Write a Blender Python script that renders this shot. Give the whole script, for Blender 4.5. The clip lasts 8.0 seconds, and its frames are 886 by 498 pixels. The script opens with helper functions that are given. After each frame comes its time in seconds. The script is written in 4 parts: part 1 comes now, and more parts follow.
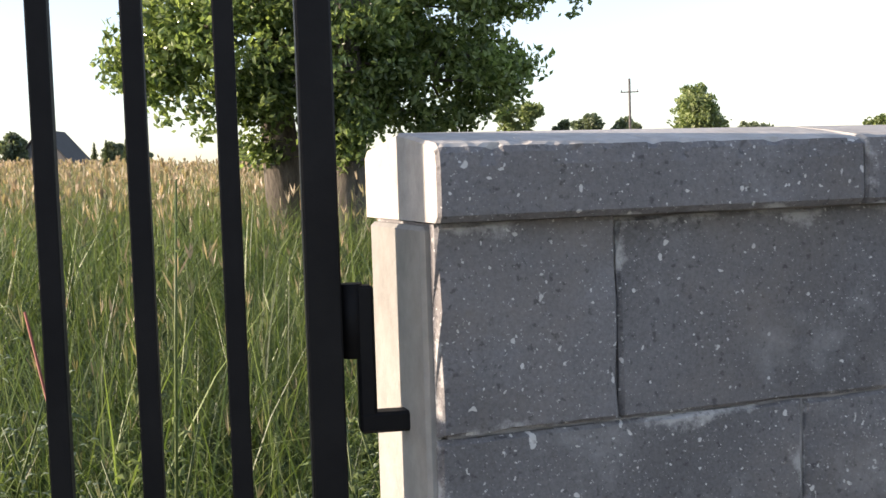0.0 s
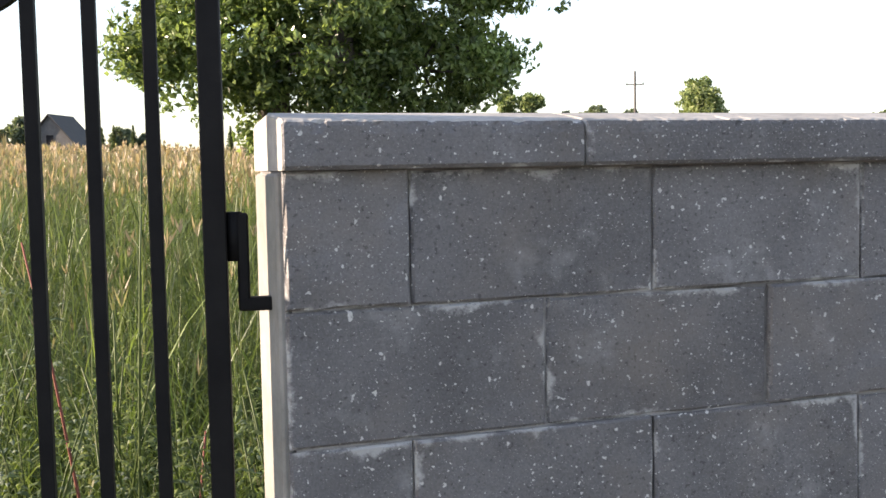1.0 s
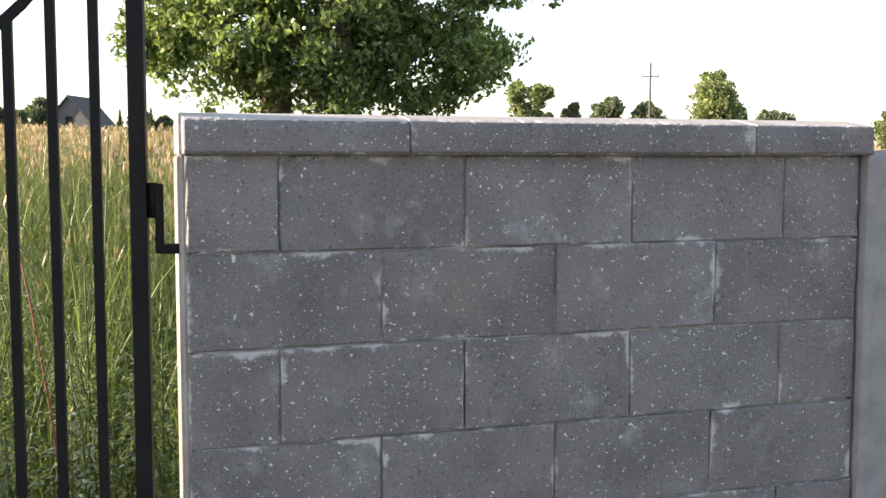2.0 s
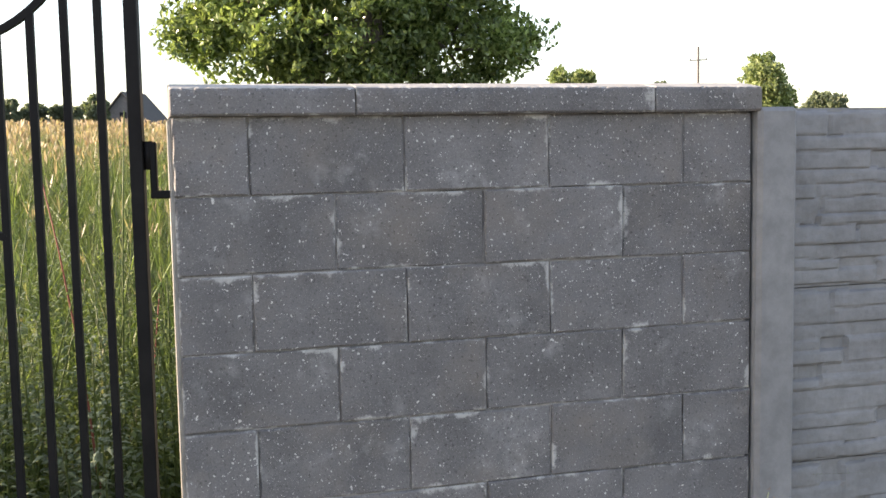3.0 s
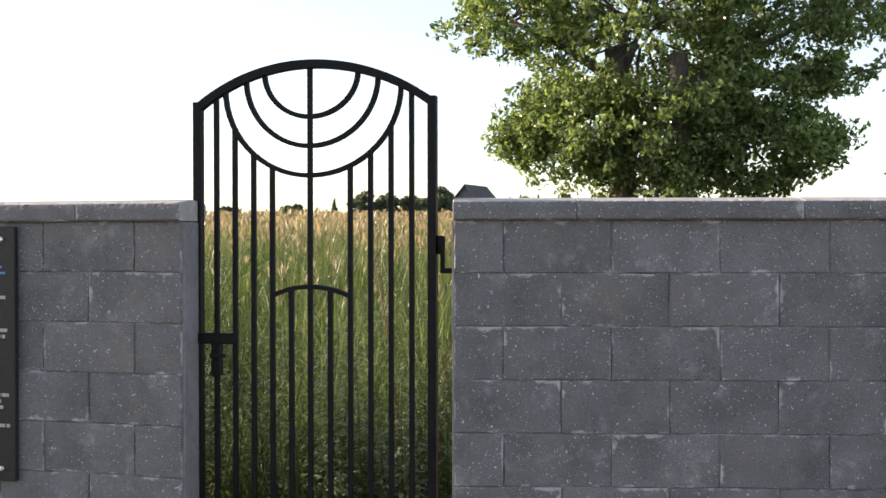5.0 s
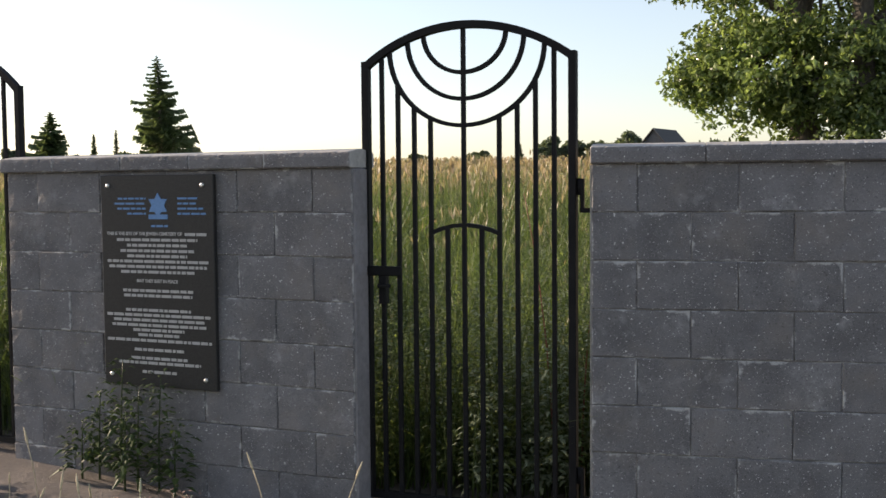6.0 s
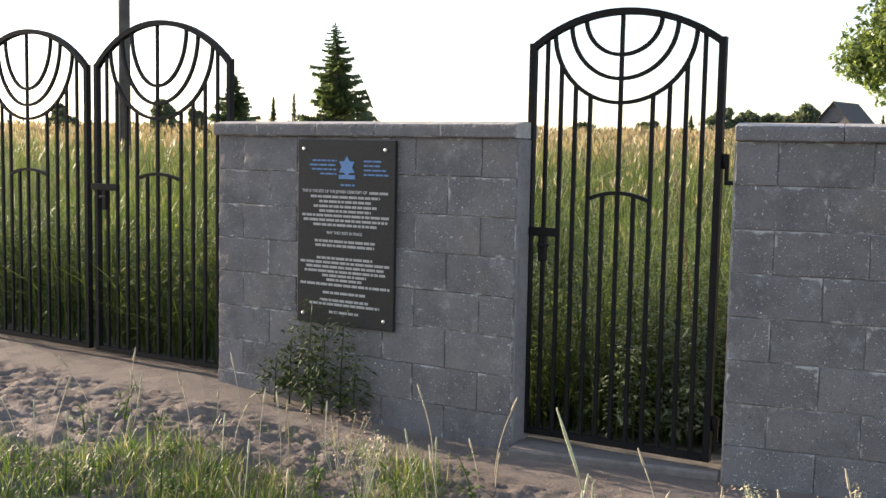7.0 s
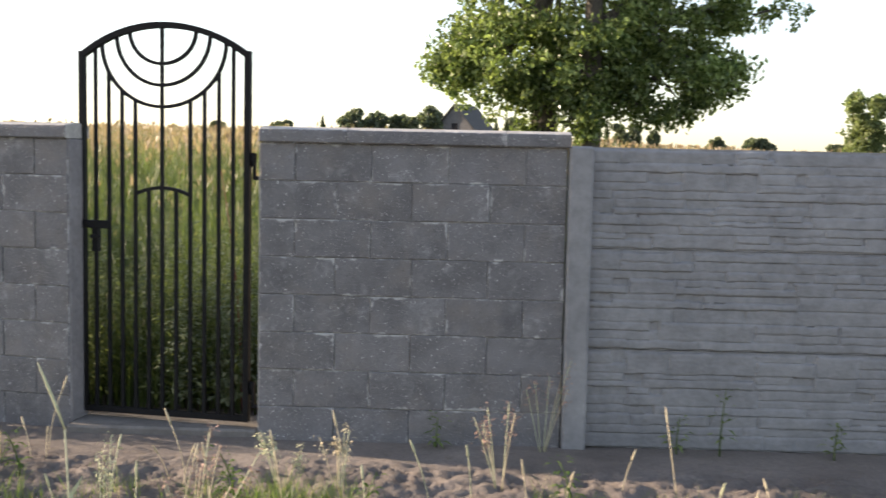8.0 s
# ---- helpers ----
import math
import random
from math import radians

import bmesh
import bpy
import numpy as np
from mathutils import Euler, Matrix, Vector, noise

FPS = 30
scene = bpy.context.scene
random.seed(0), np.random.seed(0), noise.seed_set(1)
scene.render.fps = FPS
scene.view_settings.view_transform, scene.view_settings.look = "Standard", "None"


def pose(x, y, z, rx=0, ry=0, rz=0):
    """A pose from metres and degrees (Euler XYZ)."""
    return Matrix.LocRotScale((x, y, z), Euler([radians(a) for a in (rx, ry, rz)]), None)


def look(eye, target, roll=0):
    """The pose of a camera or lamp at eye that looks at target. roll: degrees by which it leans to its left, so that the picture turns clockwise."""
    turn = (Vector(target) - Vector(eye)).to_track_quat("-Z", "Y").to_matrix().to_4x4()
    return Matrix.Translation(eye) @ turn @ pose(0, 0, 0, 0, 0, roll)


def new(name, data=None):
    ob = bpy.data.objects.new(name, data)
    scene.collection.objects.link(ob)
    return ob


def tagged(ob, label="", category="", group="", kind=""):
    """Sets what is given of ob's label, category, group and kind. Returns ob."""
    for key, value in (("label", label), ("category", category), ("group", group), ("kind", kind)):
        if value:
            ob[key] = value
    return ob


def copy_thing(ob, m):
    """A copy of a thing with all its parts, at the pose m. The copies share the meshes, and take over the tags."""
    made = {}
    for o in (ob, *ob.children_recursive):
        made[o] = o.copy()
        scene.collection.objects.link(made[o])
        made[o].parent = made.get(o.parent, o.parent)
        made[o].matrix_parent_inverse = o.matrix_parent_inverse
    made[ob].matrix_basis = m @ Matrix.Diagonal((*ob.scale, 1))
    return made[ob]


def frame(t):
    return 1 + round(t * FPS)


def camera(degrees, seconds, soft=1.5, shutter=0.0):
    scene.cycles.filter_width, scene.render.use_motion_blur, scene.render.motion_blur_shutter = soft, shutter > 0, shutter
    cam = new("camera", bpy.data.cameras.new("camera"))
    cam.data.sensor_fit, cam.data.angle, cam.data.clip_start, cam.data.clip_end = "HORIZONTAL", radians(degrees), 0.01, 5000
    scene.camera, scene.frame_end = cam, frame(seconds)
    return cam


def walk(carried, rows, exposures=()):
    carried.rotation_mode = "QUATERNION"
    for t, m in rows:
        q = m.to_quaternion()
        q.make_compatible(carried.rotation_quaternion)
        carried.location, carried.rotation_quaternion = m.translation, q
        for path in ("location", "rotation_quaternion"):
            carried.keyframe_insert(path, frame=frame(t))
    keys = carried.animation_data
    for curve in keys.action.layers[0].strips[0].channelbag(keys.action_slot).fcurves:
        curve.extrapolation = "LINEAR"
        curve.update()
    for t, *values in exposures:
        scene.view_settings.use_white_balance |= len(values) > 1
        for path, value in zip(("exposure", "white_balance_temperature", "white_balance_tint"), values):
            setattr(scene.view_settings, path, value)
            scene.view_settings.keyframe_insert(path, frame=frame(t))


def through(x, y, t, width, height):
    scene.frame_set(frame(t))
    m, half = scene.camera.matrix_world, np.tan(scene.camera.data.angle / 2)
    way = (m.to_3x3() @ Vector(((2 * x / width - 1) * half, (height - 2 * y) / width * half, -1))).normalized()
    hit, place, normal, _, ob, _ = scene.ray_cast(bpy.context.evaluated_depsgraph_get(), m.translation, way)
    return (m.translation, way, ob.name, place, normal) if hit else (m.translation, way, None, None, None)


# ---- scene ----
cam = camera(44.5, 8.0, shutter=0.1)
PATH = [
    (0, (-0.313, -0.918, 1.660), (0.350, 0.964, 1.526), -1.8),
    (0.5, (-0.375, -1.161, 1.646), (0.362, 0.692, 1.498), -1.2),
    (1, (-0.281, -1.496, 1.621), (0.370, 0.389, 1.469), -1.0),
    (1.5, (-0.253, -1.832, 1.621), (0.393, 0.053, 1.447), -0.1),
    (2.8, (-0.072, -2.659, 1.572), (0.477, -0.744, 1.397), -0.6),
    (3, (-0.072, -2.743, 1.540), (0.457, -0.824, 1.348), -1.0),
    (3.5, (-0.129, -3.035, 1.504), (0.328, -1.109, 1.225), -0.2),
    (4, (-0.117, -3.396, 1.580), (0.258, -1.437, 1.430), 0.6),
    (4.5, (-0.028, -3.669, 1.584), (0.133, -1.676, 1.547), 0.1),
    (4.7, (0.017, -3.829, 1.557), (0.077, -1.829, 1.551), 0.1),
    (5.8, (0.319, -4.392, 1.538), (-0.031, -2.426, 1.438), -0.7),
    (6, (0.329, -4.476, 1.533), (-0.087, -2.523, 1.417), -0.5),
    (6.5, (0.403, -4.731, 1.537), (-0.194, -2.828, 1.385), -0.1),
    (7, (0.502, -5.036, 1.543), (-0.201, -3.172, 1.365), 1.1),
    (7.5, (0.806, -5.169, 1.532), (0.261, -3.252, 1.364), 2.0),
    (8, (1.147, -5.624, 1.553), (1.082, -3.632, 1.386), 1.2),
]
walk(cam, [(t, look(eye, target, roll)) for t, eye, target, roll in PATH], exposures=[(0, 1.22, 6500, 17), (1.0, 1.45, 6700, 17), (1.5, 1.58, 6800, 17), (3.0, 1.75, 7000, 17), (3.5, 1.87, 7000, 17), (4.5, 1.6, 6800, 17), (6.0, 0.78, 6800, 17), (7.0, 1.33, 6800, 17), (8.0, 1.42, 6900, 17)])

# ---- world, sun ----
SUN = Vector((-1.0, 0.215, 0.25)).normalized()
world = bpy.data.worlds.new("sky")
scene.world = world
world.use_nodes = True
wt = world.node_tree
wt.nodes.clear()
sky = wt.nodes.new("ShaderNodeTexSky")
sky.sky_type, sky.sun_disc = "NISHITA", False
sky.sun_elevation = math.asin(SUN.z)
sky.sun_rotation = math.atan2(SUN.x, SUN.y)
sky.air_density, sky.dust_density, sky.ozone_density = 1.0, 0.7, 2.0
wbg = wt.nodes.new("ShaderNodeBackground")
wbg.inputs["Strength"].default_value = 0.15
wout = wt.nodes.new("ShaderNodeOutputWorld")
pale = wt.nodes.new("ShaderNodeHueSaturation")
pale.inputs["Saturation"].default_value = 0.72
wt.links.new(sky.outputs[0], pale.inputs["Color"])
wt.links.new(pale.outputs[0], wbg.inputs["Color"])
wt.links.new(wbg.outputs[0], wout.inputs["Surface"])
sun_data = bpy.data.lights.new("sun", "SUN")
sun_data.energy, sun_data.angle, sun_data.color = 5.0, radians(0.5), (1.0, 0.84, 0.64)
sun = new("sun", sun_data)
sun.matrix_world = look((0, 0, 30), Vector((0, 0, 30)) - SUN)


# ---- materials ----
def material(name):
    m = bpy.data.materials.new(name)
    m.use_nodes = True
    nt = m.node_tree
    b = nt.nodes["Principled BSDF"]
    return m, nt, b


def node(nt, kind, links=None, **values):
    n = nt.nodes.new(kind)
    for k, v in values.items():
        setattr_safe(n, k, v)
    for k, v in (links or {}).items():
        if isinstance(v, bpy.types.NodeSocket):
            nt.links.new(v, n.inputs[k])
        else:
            n.inputs[k].default_value = v
    return n


def setattr_safe(n, k, v):
    if k == "operation":
        n.operation = v
    elif k == "blend_type":
        n.blend_type = v
    elif k == "data_type":
        n.data_type = v
    elif k == "attribute_name":
        n.attribute_name = v
    elif k == "feature":
        n.feature = v


def ramp(nt, fac, stops):
    n = nt.nodes.new("ShaderNodeValToRGB")
    nt.links.new(fac, n.inputs[0])
    els = n.color_ramp.elements
    while len(els) < len(stops):
        els.new(0.5)
    for e, (p, c) in zip(els, stops):
        e.position = p
        e.color = (*c, 1) if len(c) == 3 else c
    return n.outputs[0]


def grey(v):
    return (v, v, v)


def mixed(nt, fac, a, b, blend="MIX"):
    n = nt.nodes.new("ShaderNodeMixRGB")
    n.blend_type = blend
    for s, v in ((0, fac), (1, a), (2, b)):
        if isinstance(v, bpy.types.NodeSocket):
            nt.links.new(v, n.inputs[s])
        else:
            n.inputs[s].default_value = v if s == 0 else (*v, 1)
    return n.outputs[0]


def noise_tex(nt, vec, scale, detail=4.0, rough=0.55):
    n = node(nt, "ShaderNodeTexNoise", {"Vector": vec, "Scale": scale, "Detail": detail, "Roughness": rough})
    return n.outputs[0]


def bump(nt, b, height, strength, distance):
    n = node(nt, "ShaderNodeBump", {"Height": height, "Strength": strength, "Distance": distance})
    nt.links.new(n.outputs[0], b.inputs["Normal"])


def coords(nt):
    """Object space, shifted by each object's own random number."""
    tc = nt.nodes.new("ShaderNodeTexCoord")
    inf = nt.nodes.new("ShaderNodeObjectInfo")
    mul = node(nt, "ShaderNodeMath", {0: inf.outputs["Random"], 1: 37.0}, operation="MULTIPLY")
    add = node(nt, "ShaderNodeVectorMath", {0: tc.outputs["Object"], 1: mul.outputs[0]}, operation="ADD")
    return add.outputs[0], inf.outputs["Random"]


def concrete_block_material():
    m, nt, b = material("split_concrete")
    v, rnd = coords(nt)
    big = noise_tex(nt, v, 5.0, 5)
    base = ramp(nt, big, [(0.3, (0.164, 0.159, 0.164)), (0.7, (0.262, 0.254, 0.260))])
    tint = ramp(nt, rnd, [(0.0, grey(0.92)), (1.0, grey(1.07))])
    base = mixed(nt, 1.0, base, tint, "MULTIPLY")
    fine = noise_tex(nt, v, 260.0, 2, 0.7)
    base = mixed(nt, 0.55, base, ramp(nt, fine, [(0.3, grey(0.16)), (0.7, grey(0.40))]), "OVERLAY")
    # pale aggregate chips
    for scale, cut, strength in ((300.0, 0.67, 0.4), (125.0, 0.69, 0.85), (66.0, 0.715, 0.85)):
        f = ramp(nt, noise_tex(nt, v, scale, 1.5, 0.6), [(cut, grey(0.0)), (cut + 0.022, grey(strength))])
        base = mixed(nt, f, base, (0.66, 0.65, 0.63))
    # lime bloom in drifts
    bloom = ramp(nt, noise_tex(nt, v, 7.0, 8, 0.72), [(0.56, grey(0.0)), (0.78, grey(0.55))])
    base = mixed(nt, bloom, base, (0.44, 0.44, 0.44))
    gen = node(nt, "ShaderNodeSeparateXYZ", {0: nt.nodes.new("ShaderNodeTexCoord").outputs["Generated"]})
    rims = []
    for axis, gain in (("X", 2.0), ("Z", 1.0)):
        c = node(nt, "ShaderNodeMath", {0: gen.outputs[axis], 1: 0.5}, operation="SUBTRACT").outputs[0]
        c = node(nt, "ShaderNodeMath", {0: c}, operation="ABSOLUTE").outputs[0]
        c = node(nt, "ShaderNodeMath", {0: 0.5, 1: c}, operation="SUBTRACT").outputs[0]
        rims.append(node(nt, "ShaderNodeMath", {0: c, 1: gain}, operation="MULTIPLY").outputs[0])
    rim = node(nt, "ShaderNodeMath", {0: rims[0], 1: rims[1]}, operation="MINIMUM").outputs[0]
    wild = ramp(nt, noise_tex(nt, v, 8.0, 7, 0.7), [(0.50, grey(0.0)), (0.70, grey(1.0))])
    wild = node(nt, "ShaderNodeMath", {0: wild, 1: 0.13}, operation="MULTIPLY").outputs[0]
    smear = node(nt, "ShaderNodeMath", {0: wild, 1: rim}, operation="SUBTRACT").outputs[0]
    smear = ramp(nt, smear, [(0.0, grey(0.0)), (0.05, grey(0.8))])
    base = mixed(nt, smear, base, (0.50, 0.495, 0.485))
    brown = ramp(nt, noise_tex(nt, v, 3.3, 5, 0.7), [(0.50, grey(0.0)), (0.72, grey(0.45))])
    base = mixed(nt, brown, base, (0.235, 0.205, 0.18))
    pits = ramp(nt, noise_tex(nt, v, 120.0, 3), [(0.30, grey(0.55)), (0.40, grey(1.0))])
    base = mixed(nt, 1.0, base, pits, "MULTIPLY")
    nt.links.new(base, b.inputs["Base Color"])
    b.inputs["Roughness"].default_value = 0.93
    h = mixed(nt, 0.5, noise_tex(nt, v, 150.0, 4, 0.7), noise_tex(nt, v, 32.0, 4, 0.6))
    bump(nt, b, h, 0.75, 0.006)
    return m


def cast_material(name, lo, hi, scale=3.0, rough=0.85, relief=0.35):
    m, nt, b = material(name)
    v, rnd = coords(nt)
    base = ramp(nt, noise_tex(nt, v, scale, 6, 0.62), [(0.3, lo), (0.72, hi)])
    st = ramp(nt, noise_tex(nt, v, scale * 6, 5, 0.7), [(0.35, grey(0.78)), (0.62, grey(1.05))])
    base = mixed(nt, 0.8, base, st, "MULTIPLY")
    base = mixed(nt, 1.0, base, ramp(nt, rnd, [(0, grey(0.92)), (1, grey(1.07))]), "MULTIPLY")
    nt.links.new(base, b.inputs["Base Color"])
    b.inputs["Roughness"].default_value = rough
    bump(nt, b, noise_tex(nt, v, 90.0, 5, 0.65), relief, 0.004)
    return m


def steel_paint():
    m, nt, b = material("black_gate_paint")
    v, rnd = coords(nt)
    base = ramp(nt, noise_tex(nt, v, 9.0, 5, 0.65), [(0.3, (0.006, 0.006, 0.007)), (0.75, (0.014, 0.0135, 0.014))])
    rust = ramp(nt, noise_tex(nt, v, 26.0, 6, 0.75), [(0.68, grey(0)), (0.78, grey(0.5))])
    base = mixed(nt, rust, base, (0.06, 0.035, 0.025))
    nt.links.new(base, b.inputs["Base Color"])
    b.inputs["Roughness"].default_value = 0.6
    b.inputs["Specular IOR Level"].default_value = 0.16
    bump(nt, b, noise_tex(nt, v, 140.0, 3), 0.25, 0.002)
    return m


def granite():
    m, nt, b = material("dark_polished_granite")
    v, rnd = coords(nt)
    base = ramp(nt, noise_tex(nt, v, 320.0, 2, 0.8), [(0.35, grey(0.012)), (0.7, (0.05, 0.048, 0.047))])
    nt.links.new(base, b.inputs["Base Color"])
    b.inputs["Roughness"].default_value = 0.5
    b.inputs["Specular IOR Level"].default_value = 0.3
    return m


def plain(name, colour, rough=0.6, metal=0.0, vary=0.2, scale=20.0):
    m, nt, b = material(name)
    v, rnd = coords(nt)
    lo, hi = [tuple(c * k for c in colour) for k in (1 - vary, 1 + vary)]
    nt.links.new(ramp(nt, noise_tex(nt, v, scale, 5, 0.65), [(0.3, lo), (0.7, hi)]), b.inputs["Base Color"])
    b.inputs["Roughness"].default_value, b.inputs["Metallic"].default_value = rough, metal
    bump(nt, b, noise_tex(nt, v, scale * 4, 4), 0.25, 0.004)
    return m


def foliage(name, lo, hi, tip=None, through=0.4, gloss=0.45):
    """Leaves and blades: colour by piece, yellowing to the tip where the blade is dry."""
    m, nt, b = material(name)
    geo = nt.nodes.new("ShaderNodeNewGeometry")
    base = ramp(nt, geo.outputs["Random Per Island"], [(0.0, lo), (1.0, hi)])
    tc = nt.nodes.new("ShaderNodeTexCoord")
    patch = ramp(nt, noise_tex(nt, tc.outputs["Object"], 0.7, 3), [(0.35, grey(0.72)), (0.65, grey(1.22))])
    base = mixed(nt, 1.0, base, patch, "MULTIPLY")
    if tip:
        at = node(nt, "ShaderNodeAttribute", attribute_name="dry")
        base = mixed(nt, at.outputs["Fac"], base, tip)
    nt.links.new(base, b.inputs["Base Color"])
    b.inputs["Roughness"].default_value = gloss
    tr = node(nt, "ShaderNodeBsdfTranslucent")
    warm = mixed(nt, 1.0, base, (1.05, 1.1, 0.68), "MULTIPLY")
    nt.links.new(warm, tr.inputs["Color"])
    mx = node(nt, "ShaderNodeMixShader", {0: through, 1: b.outputs[0], 2: tr.outputs[0]})
    nt.links.new(mx.outputs[0], nt.nodes["Material Output"].inputs["Surface"])
    return m


def bark():
    m, nt, b = material("bark")
    tc = nt.nodes.new("ShaderNodeTexCoord")
    mp = node(nt, "ShaderNodeMapping", {"Vector": tc.outputs["Object"], "Scale": (1, 1, 0.25)})
    n = noise_tex(nt, mp.outputs[0], 22.0, 6, 0.7)
    nt.links.new(ramp(nt, n, [(0.3, (0.035, 0.028, 0.022)), (0.7, (0.14, 0.12, 0.095))]), b.inputs["Base Color"])
    b.inputs["Roughness"].default_value = 0.95
    bump(nt, b, n, 0.9, 0.03)
    return m


def soil():
    m, nt, b = material("sandy_soil")
    tc = nt.nodes.new("ShaderNodeTexCoord")
    v = tc.outputs["Object"]
    base = ramp(nt, noise_tex(nt, v, 1.3, 6, 0.6), [(0.3, (0.148, 0.124, 0.108)), (0.7, (0.27, 0.234, 0.207))])
    base = mixed(nt, 0.6, base, ramp(nt, noise_tex(nt, v, 55.0, 5, 0.7), [(0.3, grey(0.55)), (0.7, grey(1.15))]), "MULTIPLY")
    litter = ramp(nt, noise_tex(nt, v, 17.0, 6, 0.75), [(0.56, grey(0)), (0.68, grey(0.7))])
    base = mixed(nt, litter, base, (0.15, 0.125, 0.085))
    nt.links.new(base, b.inputs["Base Color"])
    b.inputs["Roughness"].default_value = 0.97
    bump(nt, b, noise_tex(nt, v, 60.0, 6, 0.7), 0.8, 0.02)
    return m


M_BLOCK = concrete_block_material()
M_MORTAR = cast_material("mortar", (0.08, 0.078, 0.078), (0.42, 0.40, 0.39), 9.0)
M_PANEL = cast_material("cast_concrete", (0.196, 0.195, 0.200), (0.30, 0.298, 0.303), 2.5)
M_SLAB = cast_material("poured_concrete", (0.22, 0.215, 0.20), (0.36, 0.35, 0.33), 4.0)
M_PALECAP = cast_material("pale_coping_faces", (0.34, 0.325, 0.305), (0.54, 0.52, 0.49), 7.0, 0.9)
M_DUSTY = cast_material("dusty_concrete", (0.15, 0.135, 0.12), (0.25, 0.23, 0.21), 4.0)
M_SKIM = cast_material("grey_skim", (0.19, 0.18, 0.185), (0.275, 0.26, 0.265), 5.0)
M_STEEL = steel_paint()
M_GRANITE = granite()
M_SILVER = plain("silvered_lettering", (0.42, 0.41, 0.40), 0.6, 0.0, 0.15, 60)
M_BLUE = plain("blue_enamel", (0.10, 0.24, 0.48), 0.5, 0.0, 0.15, 60)
M_SCREW = plain("steel_screw", (0.65, 0.65, 0.63), 0.35, 0.8, 0.1, 80)
M_GRASS = foliage("meadow_grass", (0.022, 0.048, 0.010), (0.20, 0.26, 0.075), (0.45, 0.33, 0.235))
M_LAWN = foliage("verge_grass", (0.055, 0.11, 0.02), (0.17, 0.26, 0.05), (0.50, 0.42, 0.27))
M_WEED = foliage("weed_leaf", (0.08, 0.12, 0.035), (0.21, 0.27, 0.09))
M_BRIGHT = foliage("bright_weed_leaf", (0.13, 0.17, 0.05), (0.30, 0.36, 0.12), None, 0.5)
M_SILVERLEAF = foliage("silvery_leaf", (0.20, 0.25, 0.15), (0.38, 0.43, 0.30))
M_NETTLE = foliage("nettle_leaf", (0.035, 0.060, 0.022), (0.10, 0.145, 0.05))
M_REDSTEM = plain("red_stem", (0.22, 0.07, 0.05), 0.7)
M_LEAF = foliage("pear_leaf", (0.06, 0.098, 0.032), (0.31, 0.385, 0.15), None, 0.5, 0.22)
M_FAR = foliage("far_leaf", (0.12, 0.16, 0.065), (0.26, 0.31, 0.12))
M_FARDARK = foliage("dark_leaf", (0.09, 0.115, 0.075), (0.19, 0.225, 0.13))
M_NEEDLE = foliage("needle", (0.07, 0.10, 0.05), (0.19, 0.24, 0.12), None, 0.35, 0.5)
M_BARK = bark()
M_SOIL = soil()
M_POLE = plain("weathered_pole", (0.10, 0.09, 0.085), 0.9, 0.0, 0.3, 6)
M_HOUSE = plain("grey_board", (0.15, 0.148, 0.15), 0.9, 0.0, 0.2, 3)
M_ROOF = plain("slate_roof", (0.055, 0.053, 0.052), 0.8, 0.0, 0.2, 3)
M_PALEWALL = plain("pale_plaster", (0.55, 0.53, 0.48), 0.9, 0.0, 0.12, 3)
M_DARK = plain("dark_glass", (0.03, 0.03, 0.035), 0.2)


# ---- mesh helpers ----
def link_mesh(name, bm, mat, parent=None, label="", m=None):
    me = bpy.data.meshes.new(name)
    bm.normal_update()
    bm.to_mesh(me)
    bm.free()
    me.materials.append(mat)
    ob = new(name, me)
    if m is not None:
        ob.matrix_world = m
    if parent:
        ob.parent = parent
    if label:
        ob["label"] = label
    return ob


def part(name, bm, mat, parent, label=""):
    return link_mesh(name, bm, mat, parent, label)


def box(bm, x0, x1, y0, y1, z0, z1, bevel=0.0):
    vs = [bm.verts.new((x, y, z)) for x in (x0, x1) for y in (y0, y1) for z in (z0, z1)]
    fs = [bm.faces.new([vs[i] for i in q]) for q in ((0, 1, 3, 2), (4, 6, 7, 5), (0, 4, 5, 1), (2, 3, 7, 6), (0, 2, 6, 4), (1, 5, 7, 3))]
    if bevel:
        es = list({e for f in fs for e in f.edges})
        bmesh.ops.bevel(bm, geom=es, offset=bevel, segments=1, affect="EDGES")
    return bm


def sweep(bm, pts, w, d):
    """A flat bar w wide in the plane and d deep in y, along points (x, z)."""
    rings = []
    n = len(pts)
    for i, (x, z) in enumerate(pts):
        ax, az = pts[max(0, i - 1)]
        bx, bz = pts[min(n - 1, i + 1)]
        t = Vector((bx - ax, 0, bz - az)).normalized()
        nrm = Vector((-t.z, 0, t.x))
        c = Vector((x, 0, z))
        rings.append([bm.verts.new(c + nrm * sx * w / 2 + Vector((0, sy * d / 2, 0))) for sx, sy in ((-1, -1), (1, -1), (1, 1), (-1, 1))])
    for a, b in zip(rings, rings[1:]):
        for k in range(4):
            bm.faces.new((a[k], a[(k + 1) % 4], b[(k + 1) % 4], b[k]))
    bm.faces.new(rings[0][::-1])
    bm.faces.new(rings[-1])
    return bm


